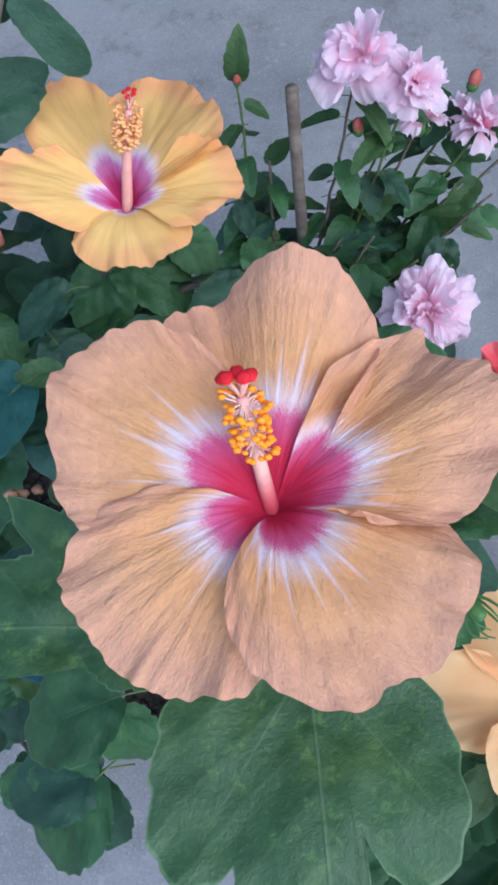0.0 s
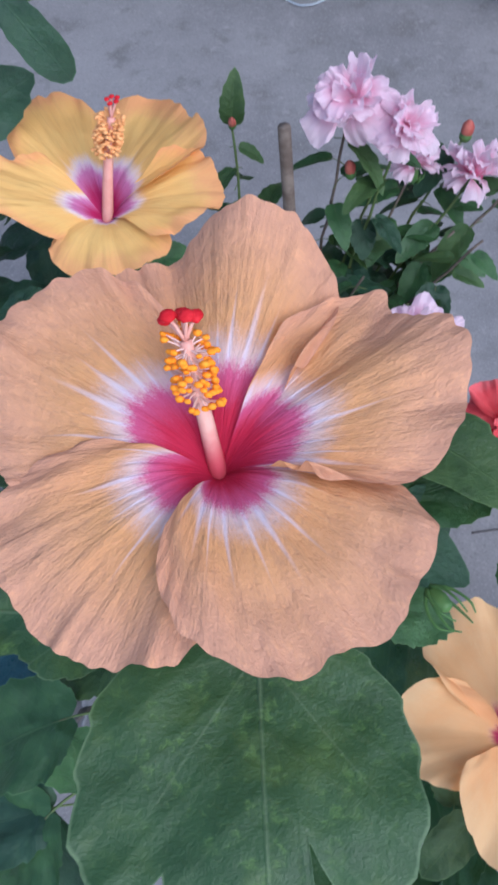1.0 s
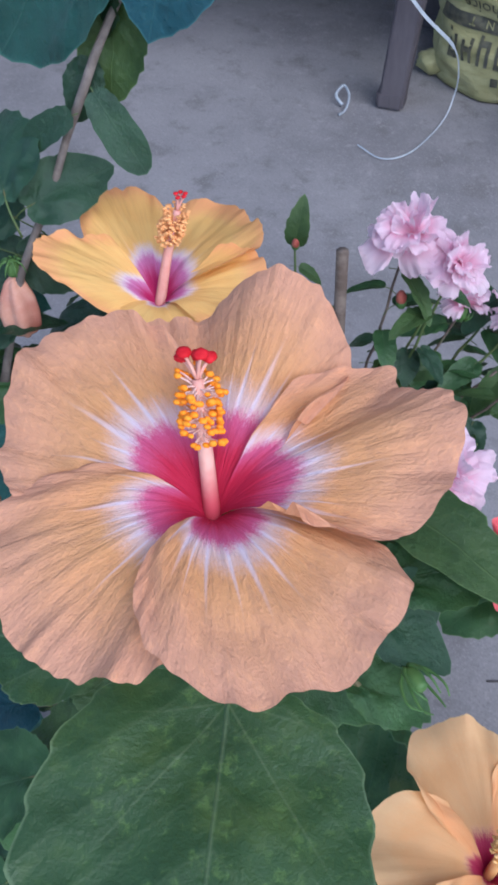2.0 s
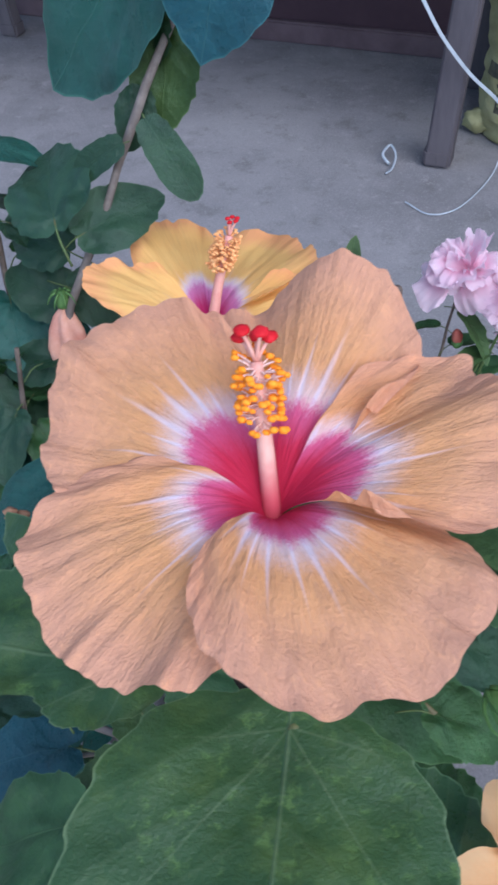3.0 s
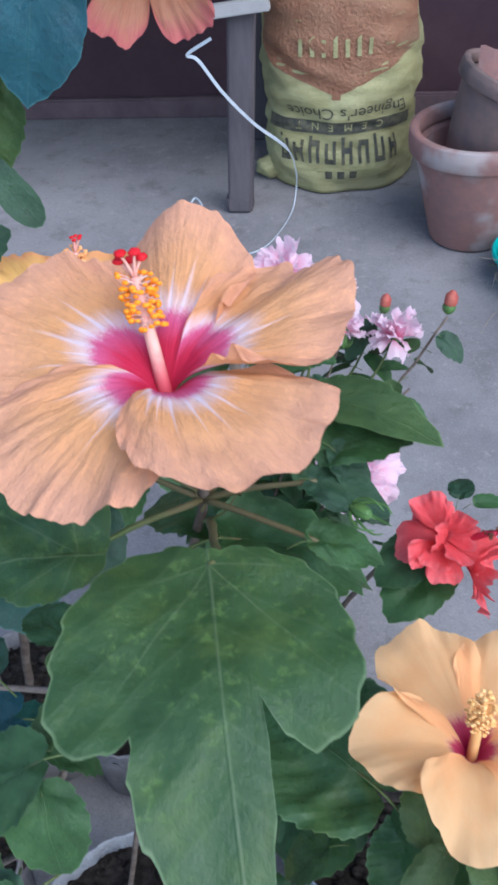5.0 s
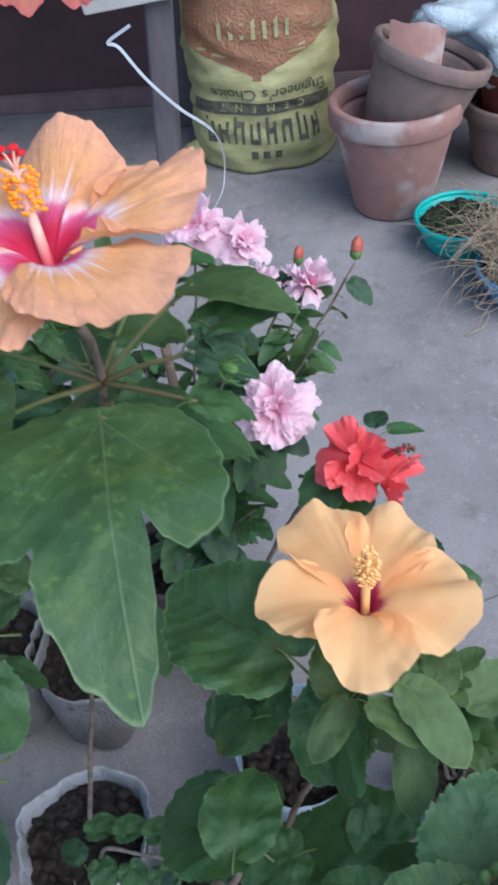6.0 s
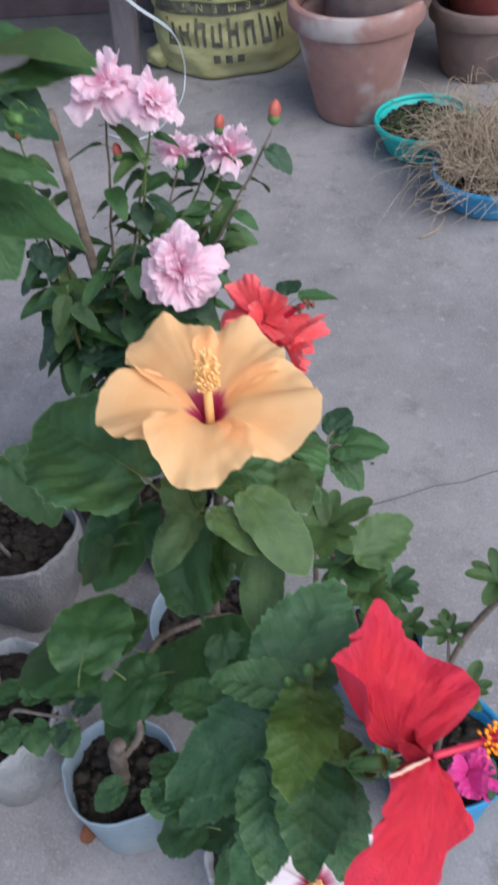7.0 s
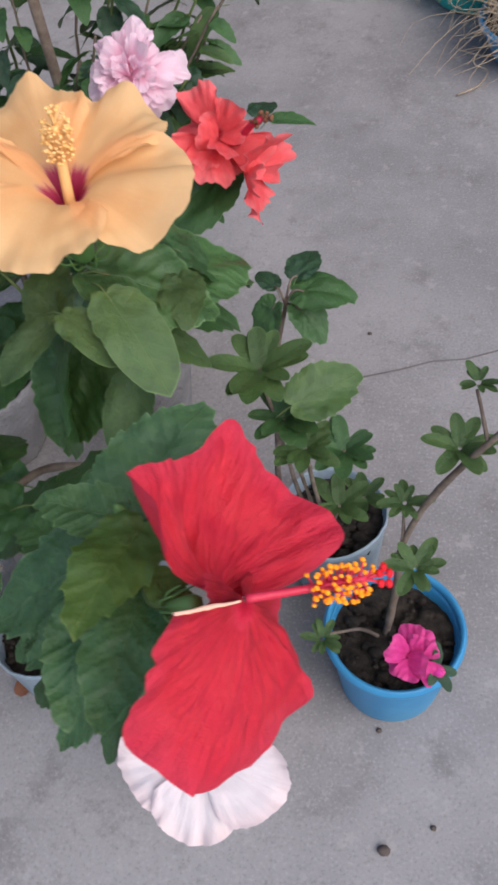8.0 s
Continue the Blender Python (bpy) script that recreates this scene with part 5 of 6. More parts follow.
leafy(tall, [(-0.33, 0.28, 0.50), (-0.36, 0.30, 0.72), (-0.37, 0.33, 0.94)], 14, 0.085, ("dark", "teal", "dark", "green"), 7, 0.4)
leafy(tall, [(-0.34, 0.26, 0.50), (-0.33, 0.24, 0.66), (-0.32, 0.25, 0.80)], 12, 0.075, ("dark", "green"), 8, 0.35)
leafy(tall, [(-0.34, 0.26, 0.45), (-0.27, 0.24, 0.60), (-0.25, 0.24, 0.74)], 10, 0.075, ("dark", "green"), 9, 0.35)

# ---- dense dark bush low at the side ----
low = thing("dark_bush", at_soil(P_LEFT, 0.14), "dense dark green bush with scattered pale tips", "shrub", G)
for k, end in enumerate(((-0.24, 0.03, 0.70), (-0.30, -0.05, 0.62), (-0.26, 0.12, 0.68), (-0.34, 0.12, 0.72), (-0.18, 0.06, 0.58), (-0.33, 0.02, 0.74), (-0.19, -0.03, 0.64), (-0.38, 0.2, 0.72), (-0.22, -0.08, 0.52))):
    leafy(low, [at_soil(P_LEFT, 0.14), ((P_LEFT[0] + end[0]) / 2 - 0.02, (P_LEFT[1] + end[1]) / 2, 0.40), end], 13, 0.062, ("dark", "dark", "teal", "green"), 11 + k, 0.45)
for hub, tip, key in (((-0.165, 0.02, 0.75), (-0.225, 0.050, 0.74), "dark"), ((-0.165, 0.01, 0.70), (-0.225, -0.018, 0.69), "blue"), ((-0.131, 0.174, 0.80), (-0.195, 0.150, 0.78), "dark"), ((-0.088, 0.013, 0.75), (-0.120, 0.030, 0.77), "fresh"), ((-0.095, -0.002, 0.745), (-0.142, -0.016, 0.73), "fresh"),
                      ((-0.214, -0.012, 0.65), (-0.155, -0.022, 0.62), "fresh"), ((-0.145, -0.088, 0.62), (-0.205, -0.160, 0.56), "green"), ((-0.114, -0.042, 0.75), (-0.190, -0.076, 0.72), "green"), ((-0.113, -0.044, 0.72), (-0.103, -0.085, 0.66), "green"), ((-0.151, -0.087, 0.60), (-0.150, -0.150, 0.53), "dark"), ((-0.148, -0.080, 0.62), (-0.225, -0.112, 0.60), "dark"),
                      ((-0.10, 0.02, 0.80), (-0.135, 0.045, 0.80), "green"), ((-0.08, 0.05, 0.78), (-0.04, 0.02, 0.76), "green")):
    leaf(low, hub, tip, key)
stem(low, [(-0.40, 0.02, 0.55), (-0.22, 0.02, 0.71), (-0.09, 0.02, 0.735)], 0.003, 0.0022, TWIG)
stem(low, [(-0.42, 0.10, 0.14), (-0.2, 0.0, 0.5), (-0.11, -0.02, 0.70)], 0.004, 0.0022, TWIG)

# ---- pink double hibiscus ----
pink = thing("pink_hibiscus", at_soil(P_PINK, 0.13), "bushy hibiscus with double pink flowers and many small leaves", "hibiscus", G)


def double_flower(plant, at, d, r, material, label, seed, n=4, full=7, vary=(0.7, 1.12), wild=14, wide=(36, 54)):
    """A full bloom: whorls of crumpled, overlapping petals, each set a little askew."""
    rnd, petals = random.Random(seed), []
    for ring in range(n):
        for k in range(full - ring):
            a = 360 * k / (full - ring) + 25 * ring + rnd.uniform(-20, 20)
            q = r * (1.0 - 0.11 * ring) * rnd.uniform(*vary)
            w = rnd.uniform(*wide)
            me = petal_mesh([(a - w, q * 0.78), (a - w * 0.6, q * rnd.uniform(0.9, 1.0)), (a - w * 0.1, q * rnd.uniform(0.9, 0.99)), (a + w * 0.5, q), (a + w, q * 0.8)], material, funnel=r * 0.2, neck=r * 0.3, lift=-0.3 + 1.9 * ring / n + rnd.uniform(-0.2, 0.3), droop=rnd.uniform(0.0, 0.35), ruffle=r * 0.2, waves=4.5, seed=seed + ring * 9 + k, nu=16, nv=28, tilt=r * 0.06, claw=0.82, pleat=0.35, crimp=2.0)
            petals.append((me, pose(rnd.gauss(0, 0.10) * r, rnd.gauss(0, 0.10) * r, 0, rnd.gauss(0, wild), rnd.gauss(0, wild), 0)))
    return flower(plant, axes(at, Vector(d).orthogonal(), d), petals, label, None, (0.018, 0.007))


double_flower(pink, (-0.036, 0.612, 0.692), (-0.1, -0.35, 0.9), 0.043, PINK, "double pale pink flower", 1, 5, 8)
double_flower(pink, (0.020, 0.604, 0.672), (0.35, -0.4, 0.8), 0.038, PINK, "double pink flower", 2, 4, 8)
double_flower(pink, (0.062, 0.410, 0.566), (0.15, -0.75, 0.65), 0.053, PINK, "full double pale pink flower", 3, 6, 10, (0.82, 1.06), 12, (27, 38))
double_flower(pink, (0.100, 0.655, 0.572), (0.3, 0.35, 1), 0.040, PINK, "double pink flower seen from the side", 4, 3, 7)
double_flower(pink, (0.032, 0.660, 0.572), (-0.2, 0.35, 1), 0.032, PINK, "double pink flower seen from the side", 5, 3, 7)
bud(pink, (0.085, 0.705, 0.575), (0.1, 0.1, 1), 0.030, BUD_RED, "tight red bud")
bud(pink, (0.163, 0.652, 0.612), (0.15, 0.1, 1), 0.034, BUD_RED, "tight red bud")
bud(pink, (-0.174, 0.655, 0.606), (0.1, -0.3, 1), 0.020, BUD_RED, "small green bud with a red tip")
leaf(pink, (-0.176, 0.662, 0.612), (-0.172, 0.668, 0.668), "lancefresh", (0.1, -1, 0.3))
bud(pink, (-0.03, 0.60, 0.60), (-0.1, 0, 1), 0.026, BUD_RED, "small red bud")
part("stake", tube(bmesh.new(), [(-0.085, 0.58, 0.13), (-0.090, 0.577, 0.42), (-0.097, 0.574, 0.683)], 0.007, 0.007, 8), BARK, pink, "cut grey wooden stake")
ends = ((-0.036, 0.614, 0.675), (0.018, 0.61, 0.655), (0.062, 0.42, 0.55), (0.10, 0.66, 0.56), (0.034, 0.665, 0.56), (0.085, 0.705, 0.585), (0.162, 0.65, 0.61), (-0.174, 0.655, 0.605), (-0.13, 0.60, 0.55), (0.09, 0.52, 0.50), (0.0, 0.50, 0.56), (-0.10, 0.48, 0.5), (0.12, 0.58, 0.55), (-0.13, 0.54, 0.47), (-0.04, 0.53, 0.51), (0.05, 0.52, 0.50), (0.09, 0.62, 0.52), (0.0, 0.62, 0.60), (-0.17, 0.60, 0.50))
for k, end in enumerate(ends):
    leafy(pink, [at_soil(P_PINK, 0.13, 0.01 * (k % 4 - 1.5), 0.01 * (k % 3 - 1)), ((P_PINK[0] + end[0]) / 2, (P_PINK[1] + end[1]) / 2, 0.36), end], 14, 0.068, ("lance", "lancefresh", "lance", "dark"), 31 + k, 0.40, 0.7, 0.0035, 0.0014, STALK if k % 2 else BARK)

for k, end in enumerate(((-0.05, 0.46, 0.33), (-0.02, 0.50, 0.40), (-0.08, 0.43, 0.28), (0.02, 0.44, 0.36))):
    leafy(pink, [at_soil(P_PINK, 0.13), ((P_PINK[0] + end[0]) / 2, (P_PINK[1] + end[1]) / 2, 0.24), end], 7, 0.085, ("green", "dark", "green"), 91 + k, 0.45, 0.7, 0.0035, 0.0016, BARK)

# ---- double red hibiscus ----
rose = thing("red_double_hibiscus", at_soil(P_ROSE, 0.125), "hibiscus with a ragged double red flower", "hibiscus", G)
bloom = double_flower(rose, (0.156, 0.352, 0.535), (0.35, -0.5, 0.8), 0.050, ROSE, "ragged double coral-red flower", 7, 3, 6, (0.75, 1.1))
rnd = random.Random(12)
for k in range(6):
    a = 360 * k / 6 + rnd.uniform(-15, 15)
    q, w = 0.045 * rnd.uniform(0.75, 1.1), rnd.uniform(34, 48)
    me = petal_mesh([(a - w, q * 0.75), (a - w * 0.5, q), (a, q * 0.94), (a + w * 0.5, q * 1.02), (a + w, q * 0.76)], ROSE, funnel=0.008, neck=0.015, lift=0.5 + rnd.uniform(-0.3, 0.3), ruffle=0.013, waves=4, seed=130 + k, nu=14, nv=20, claw=0.6)
    part("petal", me, None, bloom, "", axes((0.182, 0.338, 0.510), (0, 0.3, 1), (0.75, -0.35, -0.2)))
part("column", tube(bmesh.new(), curve_pts([(0.175, 0.35, 0.53), (0.195, 0.338, 0.56), (0.206, 0.330, 0.572)], 8), 0.004, 0.003, 8), COLUMN_RED, bloom)
tuft = bmesh.new()
for k in range(26):
    blob(tuft, (0.198 + 0.018 * k / 26 + rnd.uniform(-0.004, 0.004), 0.336 - 0.011 * k / 26 + rnd.uniform(-0.004, 0.004), 0.564 + 0.016 * k / 26 + rnd.uniform(-0.004, 0.004)), rnd.uniform(0.0014, 0.0026), (1, 1, 1), 1, 0.4, k)
part("pollen", tuft, CARD, bloom, "browned withered anthers")
for hub, tip, key in (((0.14, 0.37, 0.50), (0.085, 0.33, 0.485), "round"), ((0.15, 0.36, 0.48), (0.10, 0.30, 0.46), "round"), ((0.20, 0.44, 0.50), (0.245, 0.45, 0.50), "lance"), ((0.18, 0.45, 0.50), (0.19, 0.49, 0.50), "dark")):
    leaf(rose, hub, tip, key)
leafy(rose, [at_soil(P_ROSE, 0.125), (0.05, 0.42, 0.32), (0.12, 0.40, 0.46), (0.158, 0.368, 0.51)], 5, 0.055, ("green", "dark"), 50, 0.5)

# ---- apricot hibiscus ----
apricot = thing("apricot_hibiscus", at_soil(P_ORANGE, 0.115), "hibiscus with a smooth apricot flower over broad green leaves", "hibiscus", G)
stem(apricot, [at_soil(P_ORANGE, 0.115), (0.10, 0.15, 0.35), (0.14, 0.05, 0.58), (0.152, 0.02, 0.70)], 0.006, 0.003)
flower(apricot, Matrix.Translation((0.153, 0.006, 0.712)), [petal_mesh(material=ORANGE, funnel=0.036, neck=0.012, seed=60 + k, outline=o, reach=h, ruffle=0.010, tilt=0.003, pleat=0.1, claw=0.92, crimp=1.3, nu=36, nv=56) for k, (o, h) in enumerate((
    ([(18, 0.044, 0.035), (35, 0.064, 0.036), (50, 0.074, 0.037), (66, 0.077, 0.037), (80, 0.073, 0.041), (92, 0.065, 0.045), (106, 0.048, 0.045)], 0.72),
    ([(84, 0.054, 0.041), (95, 0.066, 0.044), (108, 0.074, 0.044), (122, 0.079, 0.042), (137, 0.082, 0.041), (148, 0.072, 0.046), (158, 0.058, 0.052), (170, 0.040, 0.046)], 0.72),
    ([(148, 0.042, 0.043), (163, 0.058, 0.047), (176, 0.070, 0.039), (188, 0.077, 0.032), (200, 0.072, 0.036), (214, 0.066, 0.041), (226, 0.057, 0.044), (240, 0.042, 0.040)], 0.66),
    ([(220, 0.042, 0.047), (233, 0.056, 0.048), (246, 0.065, 0.043), (258, 0.072, 0.036), (269, 0.076, 0.032), (282, 0.071, 0.032), (296, 0.063, 0.033), (310, 0.056, 0.034), (325, 0.042, 0.034)], 0.50),
    ([(296, 0.040, 0.028), (310, 0.052, 0.022), (322, 0.061, 0.014), (333, 0.067, 0.012), (341, 0.075, 0.022), (347, 0.079, 0.032), (358, 0.077, 0.037), (372, 0.073, 0.035), (388, 0.068, 0.034), (400, 0.056, 0.034), (414, 0.040, 0.032)], 0.64)))],
       "smooth apricot flower with a small maroon heart", dict(tip=(0.003, 0.007, 0.069), base_r=0.0034, tip_r=0.0028, shaft=COLUMN_YELLOW, heads=POLLEN_PALE, pads=POLLEN_PALE, filament=POLLEN_PALE, count=170, spread=0.0048, bead=0.0011, seed=6, start=0.58, stop=0.98, pad_r=0.0014))
for hub, tip, key in (((0.180, -0.034, 0.693), (0.223, -0.080, 0.679), "obovate"), ((0.156, -0.046, 0.688), (0.194, -0.066, 0.682), "obovate"), ((0.140, -0.035, 0.672), (0.114, -0.073, 0.667), "obovate"), ((0.188, -0.045, 0.640), (0.184, -0.095, 0.620), "obovate"),
                      ((0.137, -0.027, 0.640), (0.107, -0.040, 0.545), "round"), ((0.068, 0.039, 0.580), (0.030, -0.015, 0.550), "round"), ((0.165, 0.010, 0.670), (0.235, 0.020, 0.640), "roundlight"), ((0.157, 0.030, 0.66), (0.206, 0.046, 0.64), "round"), ((0.190, 0.080, 0.63), (0.220, 0.095, 0.60), "round"), ((0.172, -0.020, 0.63), (0.168, -0.035, 0.57), "obovate"), ((0.055, -0.065, 0.55), (0.070, -0.010, 0.54), "round"), ((0.070, -0.070, 0.55), (0.028, -0.048, 0.54), "green"),
                      ((0.095, -0.095, 0.55), (0.050, -0.115, 0.53), "round"), ((0.060, -0.010, 0.60), (0.022, -0.018, 0.57), "aged"), ((0.074, 0.070, 0.62), (-0.010, 0.125, 0.58), "roundlight"), ((0.023, 0.009, 0.42), (-0.055, 0.012, 0.40), "green"), ((0.130, -0.02, 0.66), (0.125, 0.02, 0.68), "fresh"), ((0.17, 0.06, 0.60), (0.235, 0.09, 0.57), "green"), ((-0.07, 0.13, 0.55), (-0.020, 0.095, 0.50), "green")):
    leaf(apricot, hub, tip, key)
for hub, tip, key in (((0.058, -0.101, 0.600), (0.066, -0.039, 0.600), "round"), ((0.056, 0.026, 0.580), (0.006, 0.012, 0.550), "round"), ((0.121, -0.072, 0.520), (0.046, -0.086, 0.500), "green"), ((0.167, -0.081, 0.550), (0.083, -0.069, 0.530), "round"), ((0.150, -0.061, 0.550), (0.165, -0.103, 0.540), "green"), ((0.052, -0.088, 0.570), (-0.021, -0.051, 0.540), "round"), ((-0.035, 0.000, 0.300), (-0.021, 0.025, 0.300), "dark"), ((-0.042, -0.018, 0.300), (-0.065, -0.027, 0.280), "dark"), ((-0.145, -0.002, 0.300), (-0.170, 0.022, 0.300), "dark"), ((0.153, -0.097, 0.500), (0.119, -0.113, 0.470), "round"), ((-0.076, -0.116, 0.500), (-0.071, -0.128, 0.450), "green"), ((0.186, 0.099, 0.600), (0.223, 0.151, 0.560), "round")):
    leaf(apricot, hub, tip, key)
for hub, tip, key in (((0.175, 0.062, 0.625), (0.232, 0.122, 0.600), "roundlight"), ((0.134, -0.001, 0.605), (0.107, -0.044, 0.550), "roundlight"), ((0.204, 0.024, 0.655), (0.216, -0.016, 0.660), "fresh"), ((0.165, 0.050, 0.57), (0.213, 0.072, 0.535), "lancefresh")):
    leaf(apricot, hub, tip, key, (0, -0.2, 1))
leaf(apricot, (0.082, 0.015, 0.672), (-0.012, 0.085, 0.668), "roundlight", (0.15, -0.35, 1))
stem(apricot, [(0.10, 0.15, 0.35), (0.06, 0.09, 0.5), (0.075, 0.06, 0.62)], 0.004, 0.0025)
stem(apricot, [at_soil(P_ORANGE, 0.115), (0.12, 0.12, 0.3), (0.10, -0.02, 0.5), (0.09, -0.08, 0.55)], 0.004, 0.0025, BARK)

# ---- red hibiscus ----
red = thing("red_hibiscus", at_soil(P_WHITE, 0.125), "hibiscus with a large scarlet flower and toothed leaves", "hibiscus", G)
stem(red, [at_soil(P_WHITE, 0.125), (0.18, -0.09, 0.4), (0.215, -0.165, 0.60), (0.236, -0.198, 0.652), (0.248, -0.209, 0.668)], 0.006, 0.003, STALK)
face = axes((0.288, -0.217, 0.700), (0.119, 0.988, 0.096), (0.770, -0.152, 0.619))
RED_OUT = [
    [(32, 0.050, -0.026), (40, 0.074, -0.020), (47, 0.086, -0.019), (54, 0.091, -0.024), (61, 0.094, -0.029), (72, 0.089, -0.034), (84, 0.086, -0.036), (90, 0.090, -0.036), (95, 0.098, -0.036), (100, 0.088, -0.034), (108, 0.072, -0.032), (122, 0.066, -0.028), (138, 0.066, -0.024), (148, 0.069, -0.019), (156, 0.071, -0.016), (164, 0.061, -0.004), (172, 0.042, -0.016)],
    [(214, 0.040, 0.002), (222, 0.052, 0.004), (235, 0.053, -0.008), (247, 0.055, -0.020), (258, 0.058, -0.030), (270, 0.065, -0.036), (284, 0.075, -0.040), (296, 0.082, -0.039), (310, 0.081, -0.042), (325, 0.084, -0.045), (338, 0.088, -0.047), (345, 0.088, -0.043), (350, 0.078, -0.026), (357, 0.070, -0.030), (364, 0.067, -0.034), (374, 0.054, -0.036), (386, 0.038, -0.034)],
]
hems = [[], []]
blooms = [petal_mesh(material=RED, funnel=(-0.034, -0.003)[k], neck=0.010, seed=70 + k, outline=o, ruffle=0.009, tilt=0.0, waves=8, nu=60, nv=110, claw=0.9, curl=0.004 * k, hem=hems[k], pleat=2.8, crimp=2.0, crease=(0.018, -0.008)[k]) for k, o in enumerate(RED_OUT)]
blooms += [petal_mesh(material=RED, funnel=-0.026, neck=0.03, seed=77, outline=[(148, 0.018), (170, 0.015), (195, 0.013), (220, 0.016), (236, 0.018)], lift=-0.1, ruffle=0.004, tilt=0.0)]
blooms += [petal_mesh(material=RED, funnel=-0.03, neck=0.03, seed=75, outline=[(352, 0.045), (370, 0.060), (388, 0.060), (405, 0.05), (415, 0.04)], lift=-0.2, ruffle=0.004, tilt=0.002)]
flower(red, face, blooms, "large scarlet flower turned sideways with a long column", dict(tip=(0.045, 0.029, 0.032), base_r=0.0021, tip_r=0.0016, shaft=COLUMN_RED, heads=POLLEN, pads=STIGMA, filament=COLUMN_RED, count=90, spread=0.006, bead=0.0013, seed=8, start=0.52, pad_r=0.0019), (0.022, 0.0048), 0.031)
bloom = next(o for o in red.children if o.name.startswith("flower"))
part("dry_hem", tube(bmesh.new(), [p + Vector((0, 0, 0.0004)) for p in hems[1]], 0.0008, 0.0014, 6, True, 0.5), rough_mat("dry_petal_edge", (0.66, 0.36, 0.26), (0.76, 0.50, 0.38)), bloom, "dried cream edge of a petal", face)
for hub, tip, key in (((0.208, -0.140, 0.645), (0.240, -0.076, 0.664), "crinkle"), ((0.215, -0.160, 0.660), (0.158, -0.150, 0.662), "toothlight"), ((0.203, -0.165, 0.640), (0.122, -0.202, 0.601), "tooth"), ((0.224, -0.170, 0.668), (0.210, -0.236, 0.690), "toothaged"),
                      ((0.226, -0.185, 0.640), (0.222, -0.266, 0.652), "tooth"), ((0.196, -0.200, 0.632), (0.198, -0.260, 0.625), "tooth"), ((0.165, -0.145, 0.605), (0.115, -0.117, 0.583), "toothlight"), ((0.238, -0.195, 0.668), (0.262, -0.210, 0.655), "toothaged"), ((0.236, -0.195, 0.60), (0.245, -0.240, 0.55), "tooth"),
                      ((0.20, -0.16, 0.62), (0.145, -0.165, 0.59), "toothlight"), ((0.19, -0.13, 0.60), (0.160, -0.085, 0.58), "green"), ((0.18, -0.16, 0.56), (0.12, -0.19, 0.52), "tooth"), ((0.17, -0.11, 0.52), (0.115, -0.10, 0.50), "green"), ((0.20, -0.21, 0.58), (0.165, -0.245, 0.54), "tooth")):
    leaf(red, hub, tip, key)

for hub, tip, key in (((0.123, -0.156, 0.42), (0.079, -0.154, 0.40), "round"), ((0.117, -0.150, 0.45), (0.079, -0.129, 0.43), "tooth"), ((0.125, -0.139, 0.47), (0.078, -0.110, 0.45), "toothlight")):
    leaf(red, hub, tip, key)
for at, d in (((0.220, -0.150, 0.652), (0.1, 0.2, 1)), ((0.214, -0.156, 0.650), (-0.4, 0.1, 1)), ((0.224, -0.144, 0.648), (0.5, 0.3, 0.9))):
    young = bud(red, at, d, 0.017, SEPAL, "young green bud in spiky sepals", 0.6)
    for k in range(6):
        a = 1.05 * k
        reach = Vector((math.cos(a), math.sin(a), 0))
        part("sepal", tube(bmesh.new(), curve_pts([Vector(at), Vector(at) + reach * 0.005 + Vector((0, 0, 0.004)), Vector(at) + reach * 0.007 + Vector((0, 0, 0.013))], 6), 0.0008, 0.0002, 5), STALK, young)

# ---- white hibiscus ----
white = thing("white_hibiscus", at_soil(P_WHITE, 0.125, 0.02, -0.02), "hibiscus with a pure white flower below the red one", "hibiscus", G)
stem(white, [at_soil(P_WHITE, 0.125, 0.02, -0.02), (0.19, -0.14, 0.25), (0.213, -0.172, 0.328)], 0.005, 0.003, STALK)
flower(white, axes((0.217, -0.178, 0.350), (0.05, 0.95, 0.31), (0.07, -0.31, 0.95)), [petal_mesh(material=WHITE, funnel=0.014, neck=0.012, seed=80 + k, outline=o, ruffle=0.008, tilt=0.004, crimp=2.2, pleat=0.5, waves=6, claw=0.95) for k, o in enumerate((
    [(226, 0.046, 0.010), (240, 0.056, 0.008), (256, 0.061, 0.006), (276, 0.065, 0.004), (294, 0.063, 0.005), (308, 0.058, 0.008), (322, 0.048, 0.010)],
    [(156, 0.048, 0.014), (172, 0.059, 0.012), (188, 0.064, 0.010), (204, 0.063, 0.008), (220, 0.059, 0.006), (236, 0.056, 0.005), (252, 0.044, 0.006)],
    [(294, 0.046, 0.012), (310, 0.060, 0.010), (328, 0.068, 0.012), (346, 0.072, 0.016), (362, 0.068, 0.018), (384, 0.050, 0.018)],
    [(10, 0.046, 0.016), (30, 0.060, 0.018), (50, 0.065, 0.020), (70, 0.060, 0.020), (92, 0.045, 0.018)],
    [(76, 0.044, 0.018), (96, 0.056, 0.018), (116, 0.060, 0.018), (140, 0.058, 0.016), (160, 0.052, 0.014), (176, 0.042, 0.012)]))],
       "white flower with a dark red heart", dict(tip=(0.0, 0.0, 0.03), base_r=0.0035, tip_r=0.0025, shaft=COLUMN_YELLOW, heads=POLLEN_PALE, pads=POLLEN_PALE, filament=FILAMENT, count=40, spread=0.004, bead=0.0012, seed=9, pad_r=0.0016))
leafy(white, [at_soil(P_WHITE, 0.125, 0.02, -0.02), (0.16, -0.13, 0.3), (0.17, -0.16, 0.42)], 5, 0.07, ("green", "dark"), 81, 0.5)


